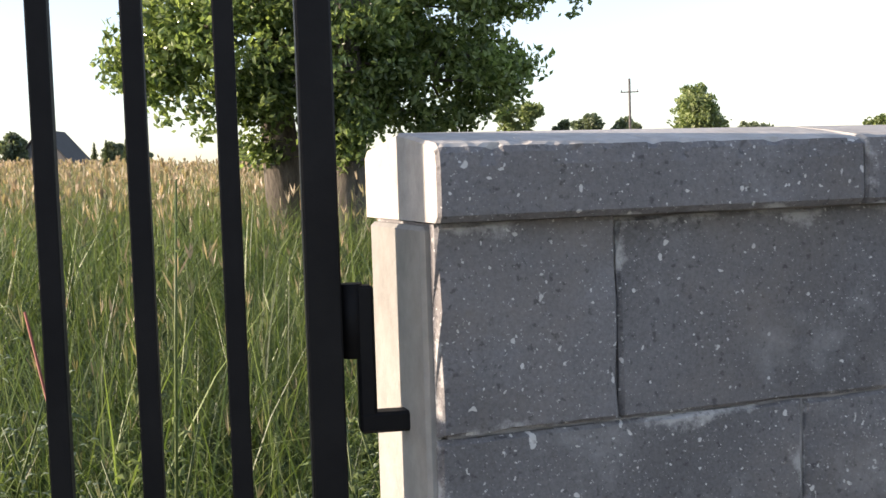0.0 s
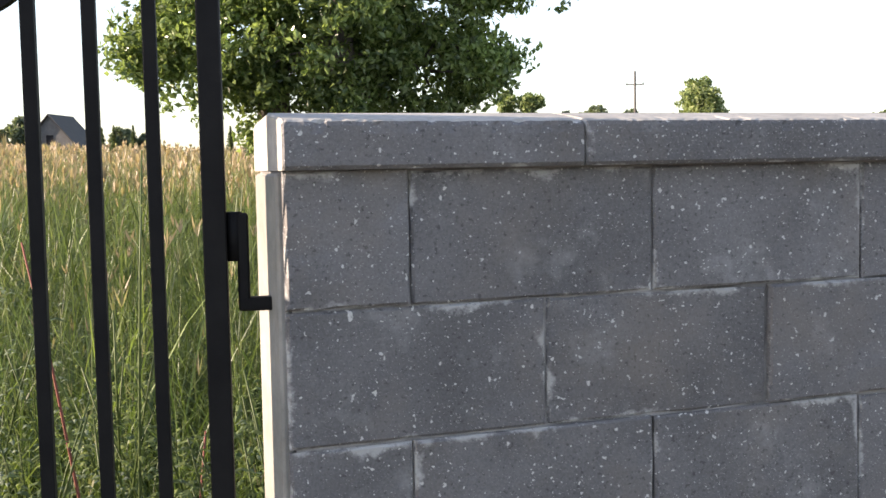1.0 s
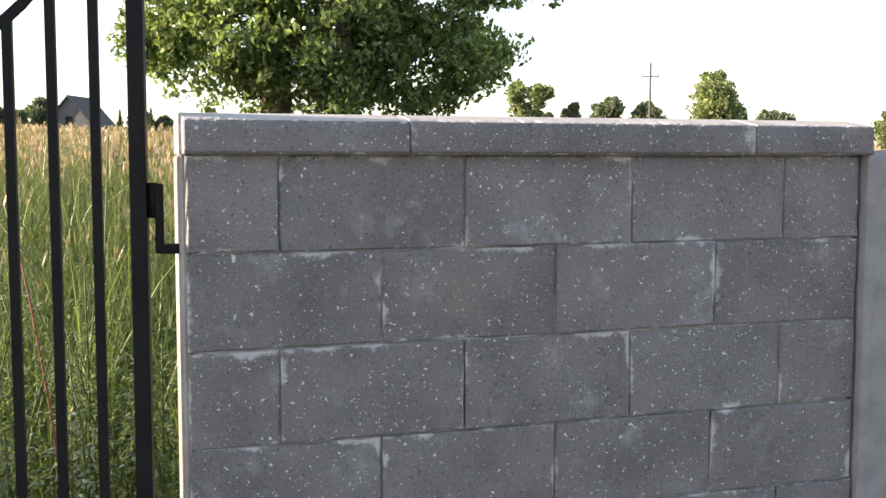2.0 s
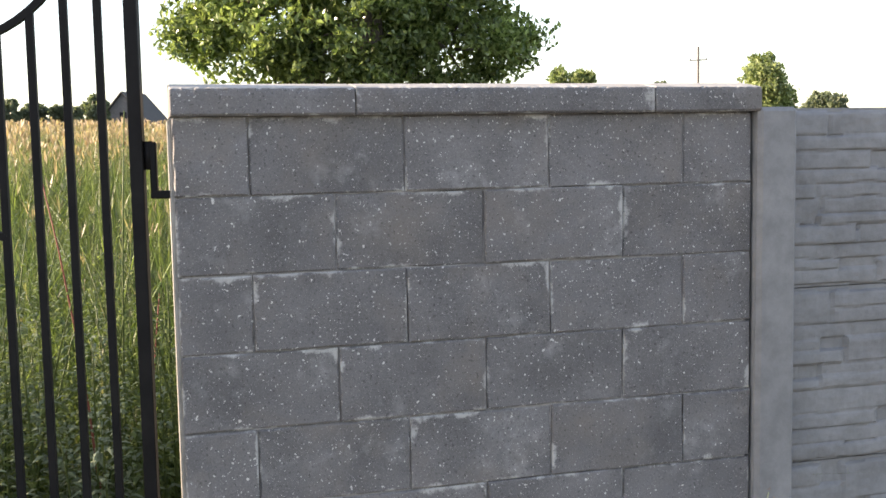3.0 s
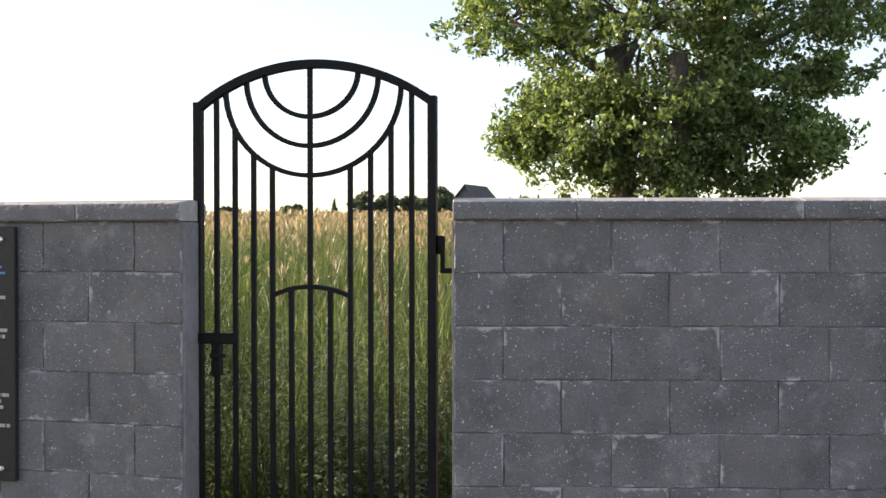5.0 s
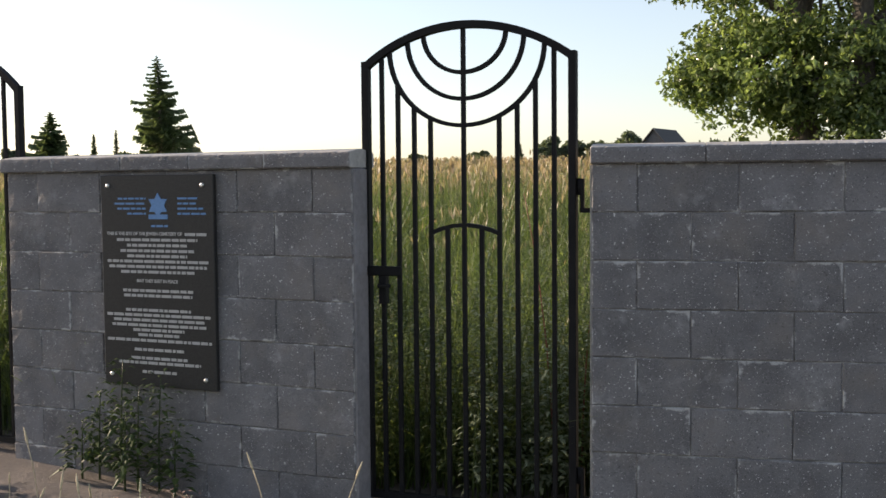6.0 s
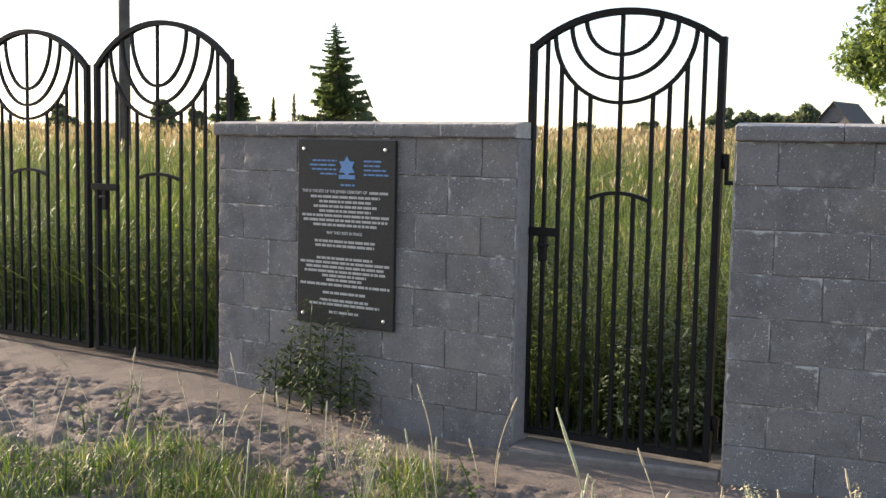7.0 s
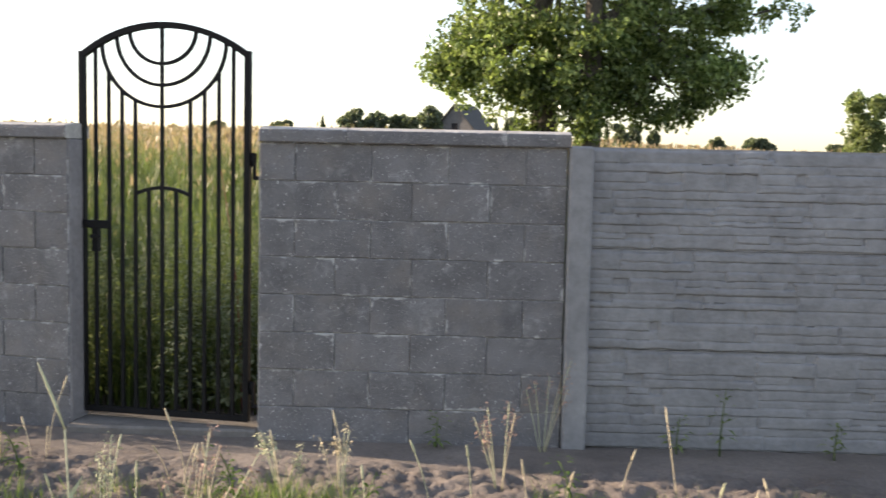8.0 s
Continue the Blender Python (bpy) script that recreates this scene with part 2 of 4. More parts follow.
def tube(bm, pts, radii, sides=8):
    rings = []
    pts = [Vector(p) for p in pts]
    for i, p in enumerate(pts):
        t = (pts[min(i + 1, len(pts) - 1)] - pts[max(i - 1, 0)]).normalized()
        u = t.cross(Vector((0.31, 0.87, 0.21))).normalized()
        w = t.cross(u)
        rings.append([bm.verts.new(p + radii[i] * (u * math.cos(a) + w * math.sin(a))) for a in [2 * math.pi * k / sides for k in range(sides)]])
    for a, b in zip(rings, rings[1:]):
        for k in range(sides):
            f = bm.faces.new((a[k], a[(k + 1) % sides], b[(k + 1) % sides], b[k]))
            f.smooth = True
    bm.faces.new(rings[0][::-1])
    bm.faces.new(rings[-1])
    return bm


def raw_mesh(name, verts, faces, mat, dry=None, parent=None):
    me = bpy.data.meshes.new(name)
    me.from_pydata(verts, [], faces)
    if dry is not None:
        at = me.attributes.new("dry", "FLOAT", "POINT")
        at.data.foreach_set("value", np.asarray(dry, dtype=np.float32))
    me.materials.append(mat)
    me.update()
    ob = new(name, me)
    if parent:
        ob.parent = parent
    return ob


rng = np.random.default_rng(7)


# ---- ground ----
def step(v, a, b):
    t = np.clip((v - a) / (b - a), 0, 1)
    return t * t * (3 - 2 * t)


def ground_z(x, y):
    x, y = np.asarray(x, float), np.asarray(y, float)
    z = 0.045 + 0.10 * step(-x, 1.3, 3.2)
    z = z + 0.30 * step(y, 0.5, 7.0) + 0.0245 * np.clip(y - 1.0, 0, 220) * (1 - 0.50 * step(x / (np.abs(y) + 4.0), 0.02, 0.30))
    return z - 0.03 * step(-y, 0.2, 3.0)


def wall_line(x):
    """Where the front of the walls and gates runs."""
    return np.where(x < -1.05, 0.10 - 0.2035 * (x + 1.053), 0.0)


def spaced(a, b, d0, far):
    """Even steps d0 from a to b, then growing out to far on both sides."""
    mid = list(np.arange(a, b + d0 / 2, d0))
    lo, hi, d = [a], [mid[-1]], d0
    while hi[-1] < far or lo[-1] > -far:
        d *= 1.35
        lo.append(lo[-1] - d)
        hi.append(hi[-1] + d)
    return np.array(lo[:0:-1] + mid + hi[1:])


def build_ground():
    xs, ys = spaced(-6.0, 3.4, 0.028, 900), spaced(-3.2, 0.9, 0.028, 900)
    X, Y = np.meshgrid(xs, ys, indexing="ij")
    Z = ground_z(X, Y)
    # trampled clods on the verge
    near = step(X, -6.0, -5.2) * (1 - step(X, 2.8, 3.4)) * step(wall_line(X) - Y, 0.22, 0.65) * (1 - step(-Y, 2.4, 3.1))
    for i in range(X.shape[0]):
        for j in range(X.shape[1]):
            if near[i, j] > 0.01:
                p = Vector((X[i, j] * 4.4 + Y[i, j] * 2.2, Y[i, j] * 7.0 - X[i, j] * 1.8, 0.3))
                q = noise.noise(p) * 0.45 - abs(noise.noise(p * 2.3)) * 0.9 - abs(noise.noise(p * 5.3)) * 0.55 + noise.noise(p * 10.0) * 0.25
                Z[i, j] += near[i, j] * (0.030 + 0.066 * q)
            elif -8 < X[i, j] < 5 and -1 < Y[i, j] < 1.2:
                Z[i, j] += 0.008 * noise.noise(Vector((X[i, j] * 6, Y[i, j] * 6, 1.0)))
    n, k = X.shape
    verts = np.stack([X, Y, Z], -1).reshape(-1, 3)
    idx = np.arange(n * k).reshape(n, k)
    faces = np.stack([idx[:-1, :-1], idx[1:, :-1], idx[1:, 1:], idx[:-1, 1:]], -1).reshape(-1, 4)
    ob = raw_mesh("ground", verts.tolist(), faces.tolist(), M_SOIL)
    for p in ob.data.polygons:
        p.use_smooth = True
    tagged(ob, "trampled sandy soil rising to a meadow", "ground", kind="structure")


build_ground()


# ---- block walls ----
COURSE, LONG, CAP_Z, TOP_Z, DEEP = 0.199, 0.40, 1.618, 1.688, 0.185


def block_mesh(length, height, depth, seed, worn=1.0):
    """One block with its front at y = 0: crisp but chipped arrises and a slightly uneven face."""
    r = random.Random(seed)
    g = 0.0018
    nx, nz = max(4, int(length / 0.035)), max(3, int(height / 0.035))
    c = 0.004
    us = [g, g + c] + [g + c + (length - 2 * g - 2 * c) * i / nx for i in range(1, nx)] + [length - g - c, length - g]
    ws = [g, g + c] + [g + c + (height - 2 * g - 2 * c) * i / nz for i in range(1, nz)] + [height - g - c, height - g]
    bm = bmesh.new()
    off = Vector((seed * 3.7, seed * 1.3, 0))
    grid = []
    for i, u in enumerate(us):
        col = []
        for j, w in enumerate(ws):
            rim = i in (0, len(us) - 1) or j in (0, len(ws) - 1)
            n = noise.noise(Vector((u * 24, w * 24, 0)) + off)
            y = 0.0022 * n
            if rim:
                y += 0.003 + 0.008 * worn * max(0.0, noise.noise(Vector((u * 40, w * 40, 5)) + off)) * 1.6
            elif i in (1, len(us) - 2) or j in (1, len(ws) - 2):
                y += 0.004 * worn * max(0.0, n)
            col.append(bm.verts.new((u, y, w)))
        grid.append(col)
    for i in range(len(us) - 1):
        for j in range(len(ws) - 1):
            bm.faces.new((grid[i][j], grid[i + 1][j], grid[i + 1][j + 1], grid[i][j + 1]))
    ring = [grid[i][0] for i in range(len(us))] + [grid[-1][j] for j in range(1, len(ws))] + [grid[i][-1] for i in range(len(us) - 2, -1, -1)] + [grid[0][j] for j in range(len(ws) - 2, 0, -1)]
    back = [bm.verts.new((v.co.x, depth, v.co.z)) for v in ring]
    for i in range(len(ring)):
        k = (i + 1) % len(ring)
        bm.faces.new((ring[k], ring[i], back[i], back[k]))
    bm.faces.new(back[::-1])
    return bm


def cap_mesh(length, seed):
    """A coping stone with a low ridge along its top, broken arrises and a slightly pitted face."""
    depth, h = DEEP + 0.05, TOP_Z - CAP_Z
    bm = bmesh.new()
    prof = [(0.006, 0.0), (0.0, 0.006), (0.0, h * 0.35), (0.0, h * 0.7), (0.001, h - 0.009), (0.004, h - 0.003), (0.011, h), (0.06, h + 0.007), (depth / 2, h + 0.014), (depth - 0.01, h), (depth, h - 0.008), (depth, 0.0)]
    n = max(8, int(length / 0.008))
    us = [0.001, 0.004] + [length * i / n for i in range(1, n)] + [length - 0.004, length - 0.001]
    rings = []
    for i, u in enumerate(us):
        end = i in (0, len(us) - 1)
        ring = []
        for k, (y, z) in enumerate(prof):
            big = max(0.0, noise.noise(Vector((u * 55, k * 0.9, seed * 5.3))) - 0.30)
            fine = max(0.0, noise.noise(Vector((u * 130, k * 2.1, seed * 3.1))))
            edge = 1.0 if k in (4, 5, 6) else 0.6 if k in (0, 1) else 0.0
            dy = edge * (0.016 * big + 0.003 * fine) + (0.0012 * noise.noise(Vector((u * 30, z * 40, seed))) if k in (2, 3) else 0.0)
            dz = -(0.010 * big + 0.0015 * fine) * (1.0 if k in (5, 6) else 0.0)
            ring.append(bm.verts.new((u, y + dy + (0.004 if end and k < 7 else 0), z + dz - (0.003 if end and 4 < k < 9 else 0))))
        rings.append(ring)
    for a, b in zip(rings, rings[1:]):
        for k in range(len(prof)):
            j = (k + 1) % len(prof)
            # top, back arris and ends take the second, paler material
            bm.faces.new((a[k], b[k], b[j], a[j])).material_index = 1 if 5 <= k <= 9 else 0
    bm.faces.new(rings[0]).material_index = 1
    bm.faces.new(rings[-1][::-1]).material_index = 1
    return bm


def block_wall(name, m, length, caps, odd_joint, label, seed):
    """A wall whose front bottom left corner is at m's origin; courses counted from the top."""
    wall = new(name)
    wall.matrix_world = m
    tagged(wall, label, "wall", kind="structure")
    core = bmesh.new()
    box(core, 0.012, length - 0.012, 0.0068, DEEP - 0.012, -0.35, CAP_Z + 0.0008)
    part("mortar_core", core, M_MORTAR, wall)
    pool = {}
    r = random.Random(seed)
    for k in range(9):
        top = CAP_Z - COURSE * k
        x, edges = 0.0, [0.0]
        x = odd_joint if k % 2 == 0 else LONG
        while x < length - 0.06:
            edges.append(x)
            x += LONG
        edges.append(length)
        for i, (a, b) in enumerate(zip(edges, edges[1:])):
            key = (round(b - a, 3), r.randrange(5) if not (k == 0 and i == 0) else 9)
            if key not in pool:
                bm = block_mesh(b - a, COURSE, DEEP, len(pool) * 1.7 + seed * 11.3, 1.7 if key[1] == 9 else 1.0)
                me = bpy.data.meshes.new("block")
                bm.normal_update()
                bm.to_mesh(me)
                bm.free()
                me.materials.append(M_BLOCK)
                pool[key] = me
            ob = new("block", pool[key])
            ob.parent = wall
            ob.matrix_basis = pose(a, r.uniform(-0.0055, 0.0015), top - COURSE + r.uniform(-0.0012, 0.0012), r.uniform(-0.8, 0.8), r.uniform(-0.3, 0.3), r.uniform(-0.4, 0.4))
    for i, (a, b) in enumerate(zip(caps, caps[1:])):
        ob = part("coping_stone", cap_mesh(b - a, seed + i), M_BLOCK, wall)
        ob.data.materials.append(M_PALECAP)
        ob.matrix_basis = pose(a, -0.03, CAP_Z + 0.001, 0, 0, r.uniform(-0.15, 0.15))
    return wall


block_wall("wall_1", pose(0, 0, 0), 1.60, (-0.004, 0.455, 1.285, 1.615), 0.185, "charcoal split-face concrete block wall with coping", 1)
bm = bmesh.new()
box(bm, -0.007, 0.010, 0.010, DEEP - 0.006, -0.3, CAP_Z - 0.003, 0.004)
part("end_render", bm, M_SLAB, bpy.data.objects["wall_1"], "pale cement skim")
LEFT_TURN = -11.5
L_LEN = 2.0
left_m = pose(-1.053 - L_LEN * math.cos(radians(LEFT_TURN)), 0.100 - L_LEN * math.sin(radians(LEFT_TURN)), 0, 0, 0, LEFT_TURN)
block_wall("wall_2", left_m, L_LEN, (-0.02, 0.33, 0.75, 1.15, 1.56, 2.005), 0.2, "charcoal concrete block wall behind a memorial plaque", 2)

for x in (-0.007, L_LEN - 0.010):
    bm = box(bmesh.new(), x, x + 0.017, 0.010, DEEP - 0.006, -0.3, CAP_Z - 0.003, 0.004)
    part("end_render", bm, M_SKIM, bpy.data.objects["wall_2"], "grey cement skim").matrix_basis = Matrix()


# ---- prefabricated concrete fence ----
def fence_post(x):
    post = new("fence_post")
    post.matrix_world = pose(x, -0.03, 0)
    tagged(post, "smooth grey cast concrete fence post", "post", "concrete fence posts")
    bm = bmesh.new()
    box(bm, 0, 0.125, 0, 0.13, -0.4, 1.630, 0.012)
    part("shaft", bm, M_PANEL, post)
    return post


def panel_mesh(w, h, seed):
    """A slab cast to look like stacked slate: one skin with stones of uneven size and depth, recessed between."""
    r = random.Random(seed)
    stones = []
    z = 0.006
    while z < h - 0.02:
        hh = min(r.choice((0.045, 0.06, 0.075, 0.095)), h - 0.014 - z)
        if h - 0.014 - z - hh < 0.03:
            hh = h - 0.014 - z
        x = r.uniform(-0.3, 0.0)
        while x < w:
            ww = r.uniform(0.16, 0.62)
            if r.random() < 0.45 and hh > 0.05:
                cut = hh * r.uniform(0.35, 0.65)
                stones += [(x, x + ww, z, z + cut), (x, x + ww * r.uniform(0.6, 1.0), z + cut, z + hh)]
            else:
                stones.append((x, x + ww, z, z + hh))
            x += ww
        z += hh
    nx, nz = int(w / 0.0125), int(h / 0.0062)
    X, Z = np.meshgrid(np.linspace(0, w, nx + 1), np.linspace(0, h - 0.003, nz + 1), indexing="ij")
    Y = np.full(X.shape, 0.010)
    wob = np.array([[noise.noise(Vector((a * 9, c * 14, seed))) for c in Z[0]] for a in X[:, 0]])
    for x0, x1, z0, z1 in stones:
        deep, lean, roll = r.uniform(-0.008, 0.002), r.uniform(-0.07, 0.03), r.uniform(-0.010, 0.010)
        zz, xx = Z + 0.006 * wob, X + 0.010 * wob
        inside = (xx >= x0) & (xx < x1) & (zz >= z0) & (zz < z1)
        edge = np.minimum(np.minimum(xx - x0, x1 - xx) * 0.5, np.minimum((z1 - zz) * 0.6, (zz - z0) * 1.6))
        y = deep + lean * (zz - z0) + roll * (xx - x0) + 0.008 * np.exp(-np.clip(edge, 0, 1) / 0.0035)
        Y = np.where(inside, y, Y)
    Y = Y + 0.0035 * wob + np.array([[0.0018 * noise.noise(Vector((a * 40, c * 60, seed + 3.0))) for c in Z[0]] for a in X[:, 0]])
    front = np.stack([X, Y, Z], -1).reshape(-1, 3)
    idx = np.arange(len(front)).reshape(nx + 1, nz + 1)
    faces = np.stack([idx[:-1, :-1], idx[1:, :-1], idx[1:, 1:], idx[:-1, 1:]], -1).reshape(-1, 4).tolist()
    ring = np.concatenate([idx[:, 0], idx[-1, 1:], idx[-2::-1, -1], idx[0, -2:0:-1]])
    back = front[ring].copy()
    back[:, 1] = 0.05
    o, n = len(front), len(ring)
    faces += [(int(ring[(i + 1) % n]), int(ring[i]), o + i, o + (i + 1) % n) for i in range(n)]
    faces.append([o + i for i in range(n)][::-1])
    return np.concatenate([front, back]).tolist(), faces


def fence_bay(x, w):
    bay = new("concrete_fence_bay")
    bay.matrix_world = pose(x, 0.025, 0)
    tagged(bay, "grey cast concrete fence bay of three slate-patterned panels", "fence", "concrete fence bays")
    for k in range(3):
        ob = raw_mesh("panel", *panel_mesh(w, 0.528, 5 + k), M_PANEL, None, bay)
        ob.matrix_basis = pose(0, 0, 0.046 + 0.528 * k)
    return bay


fence_post(1.606)
fence_bay(1.72, 2.02)
fence_post(3.73)
fence_bay(3.84, 2.02)


# ---- gates ----
def gate_leaf(name, m, width, zb, zs, za, rings, small, latch, hinge, label, group="", stem=0.476):
    """A leaf from x = 0 (latch side) to x = width, its plane at y = 0."""
    g = new(name)
    g.matrix_world = m
    tagged(g, label, "gate", group)
    xs = stem * width

    def at(u):
        """From the even pattern to the leaf as made, its stem off centre."""
        return xs + u * (xs if u < 0 else width - xs) / (width / 2)

    half, sag = width / 2 - 0.015, za - zs
    rad = (half * half + sag * sag) / (2 * sag)

    def arch(x):
        return za - rad + math.sqrt(rad * rad - x * x)

    for x in (0.0165, width - 0.0165):
        bm = bmesh.new()
        box(bm, x - 0.0165, x + 0.0165, -0.02, 0.02, zb, zs + 0.01, 0.002)
        part("stile", bm, M_STEEL, g)
    n = 28
    bm = bmesh.new()
    sweep(bm, [(at(-half + 2 * half * i / n), arch(-half + 2 * half * i / n) - 0.015) for i in range(n + 1)], 0.032, 0.038)
    part("arched_top_rail", bm, M_STEEL, g)
    bm = bmesh.new()
    box(bm, 0.033, width - 0.033, -0.018, 0.018, zb, zb + 0.032, 0.002)
    part("bottom_rail", bm, M_STEEL, g)
    for a, zbot in rings:
        zt = arch(a) - 0.02
        bm = bmesh.new()
        sweep(bm, [(at(a * math.sin(t)), zt - (zt - zbot) * math.cos(t)) for t in [math.pi * (i / 30 - 0.5) for i in range(31)]], 0.018, 0.02)
        part("curved_branch", bm, M_STEEL, g)
    a0, z0 = rings[0]
    zt0 = arch(a0) - 0.02
    pitch = (width - 0.033) / 12
    for k in range(1, 12):
        u = 0.0165 + pitch * k - width / 2
        x = at(u)
        if k in (5, 7):
            top = small[0] - (small[0] - small[1]) * (u / (2 * pitch)) ** 2
        elif k == 6 or abs(u) > a0:
            top = arch(u) - 0.02
        else:
            top = zt0 - (zt0 - z0) * math.sqrt(max(0, 1 - (u / a0) ** 2))
        bm = bmesh.new()
        box(bm, x - 0.0095, x + 0.0095, -0.0095, 0.0095, zb + 0.03, top, 0.0015)
        part("centre_stem" if k == 6 else "bar", bm, M_STEEL, g)
    bm = bmesh.new()
    sweep(bm, [(at(2 * pitch * t), small[0] - (small[0] - small[1]) * t * t) for t in [i / 6 - 1 for i in range(13)]], 0.018, 0.02)
    part("small_arch", bm, M_STEEL, g)
    if latch:
        bm = bmesh.new()
        box(bm, -0.025, 2 * pitch + 0.03, -0.028, -0.008, latch - 0.022, latch + 0.022, 0.004)
        part("latch_bar", bm, M_STEEL, g)
        bm = bmesh.new()
        box(bm, 0.076, 0.112, -0.022, 0.018, latch - 0.15, latch - 0.02, 0.003)
        lock = part("lock_case", bm, M_STEEL, g)
        bm = bmesh.new()
        tube(bm, [(0.092, -0.022, latch - 0.06), (0.092, -0.048, latch - 0.06), (0.092, -0.052, latch - 0.075)], [0.007, 0.007, 0.007], 8)
        sweep_box = box(bm, 0.085, 0.150, -0.058, -0.046, latch - 0.072, latch - 0.056, 0.003)
        part("door_handle", sweep_box, M_STEEL, lock)
    for z in hinge:
        bm = bmesh.new()
        tube(bm, [(width + 0.010, 0, z - 0.035), (width + 0.010, 0, z + 0.036)], [0.0115, 0.0115], 12)
        h = part("hinge", bm, M_STEEL, g)
        bm = bmesh.new()
        box(bm, width + 0.014, width + 0.031, -0.010, 0.010, z - 0.108, z + 0.034, 0.003)
        box(bm, width + 0.014, width + 0.072, -0.011, 0.011, z - 0.108, z - 0.088, 0.003)
        part("hinge_arm", bm, M_STEEL, h)
    return g


GATE_L, GATE_R = Vector((-1.040, 0.250, 0)), Vector((-0.066, 0.082, 0))
run = GATE_R - GATE_L
gate_leaf("pedestrian_gate", pose(GATE_L.x, GATE_L.y, 0, 0, 0, math.degrees(math.atan2(run.y, run.x))), run.length, 0.115, 2.082, 2.244, ((0.358, 1.796), (0.269, 1.911), (0.191, 2.025)), (1.362, 1.326), 1.155, (1.525, 0.30),
          "closed black wrought-iron gate with candelabrum arcs under an arched top", stem=0.489)
LG = ((0.450, 1.718), (0.334, 1.811), (0.241, 1.921))
back = left_m.to_3x3() @ Vector((0, 1, 0))
along = left_m.to_3x3() @ Vector((1, 0, 0))
p_r = left_m.translation + back * 0.10 + along * 0.015
for k in range(2):
    p = p_r - along * (1.205 + 1.27 * k)
    gate_leaf("double_gate_leaf", pose(p.x, p.y, 0, 0, 0, LEFT_TURN), 1.205, 0.19, 2.062, 2.325, LG, (1.372, 1.337), 0 if k else 1.275, (), "closed black iron gate leaf with curved candelabrum arcs", "leaves of the double gate")

bm = bmesh.new()
box(bm, -1.045, -0.010, 0.02, 0.34, -0.2, 0.085, 0.012)
sill = link_mesh("gate_threshold", bm, M_DUSTY)
tagged(sill, "poured concrete threshold slab under the iron gate", "threshold", kind="structure")


# ---- plaque ----
def star(bm, cx, cz, r, y0, y1):
    pts = []
    for i in range(12):
        a = math.pi / 2 + i * math.pi / 6
        q = r if i % 2 == 0 else r * 0.60
        pts.append((cx + q * math.cos(a), cz + q * math.sin(a)))
    f = [bm.verts.new((x, y0, z)) for x, z in pts]
    b = [bm.verts.new((x, y1, z)) for x, z in pts]
    bm.faces.new(f)
    bm.faces.new(b[::-1])
    for i in range(12):
        j = (i + 1) % 12
        bm.faces.new((f[j], f[i], b[i], b[j]))
    return bm


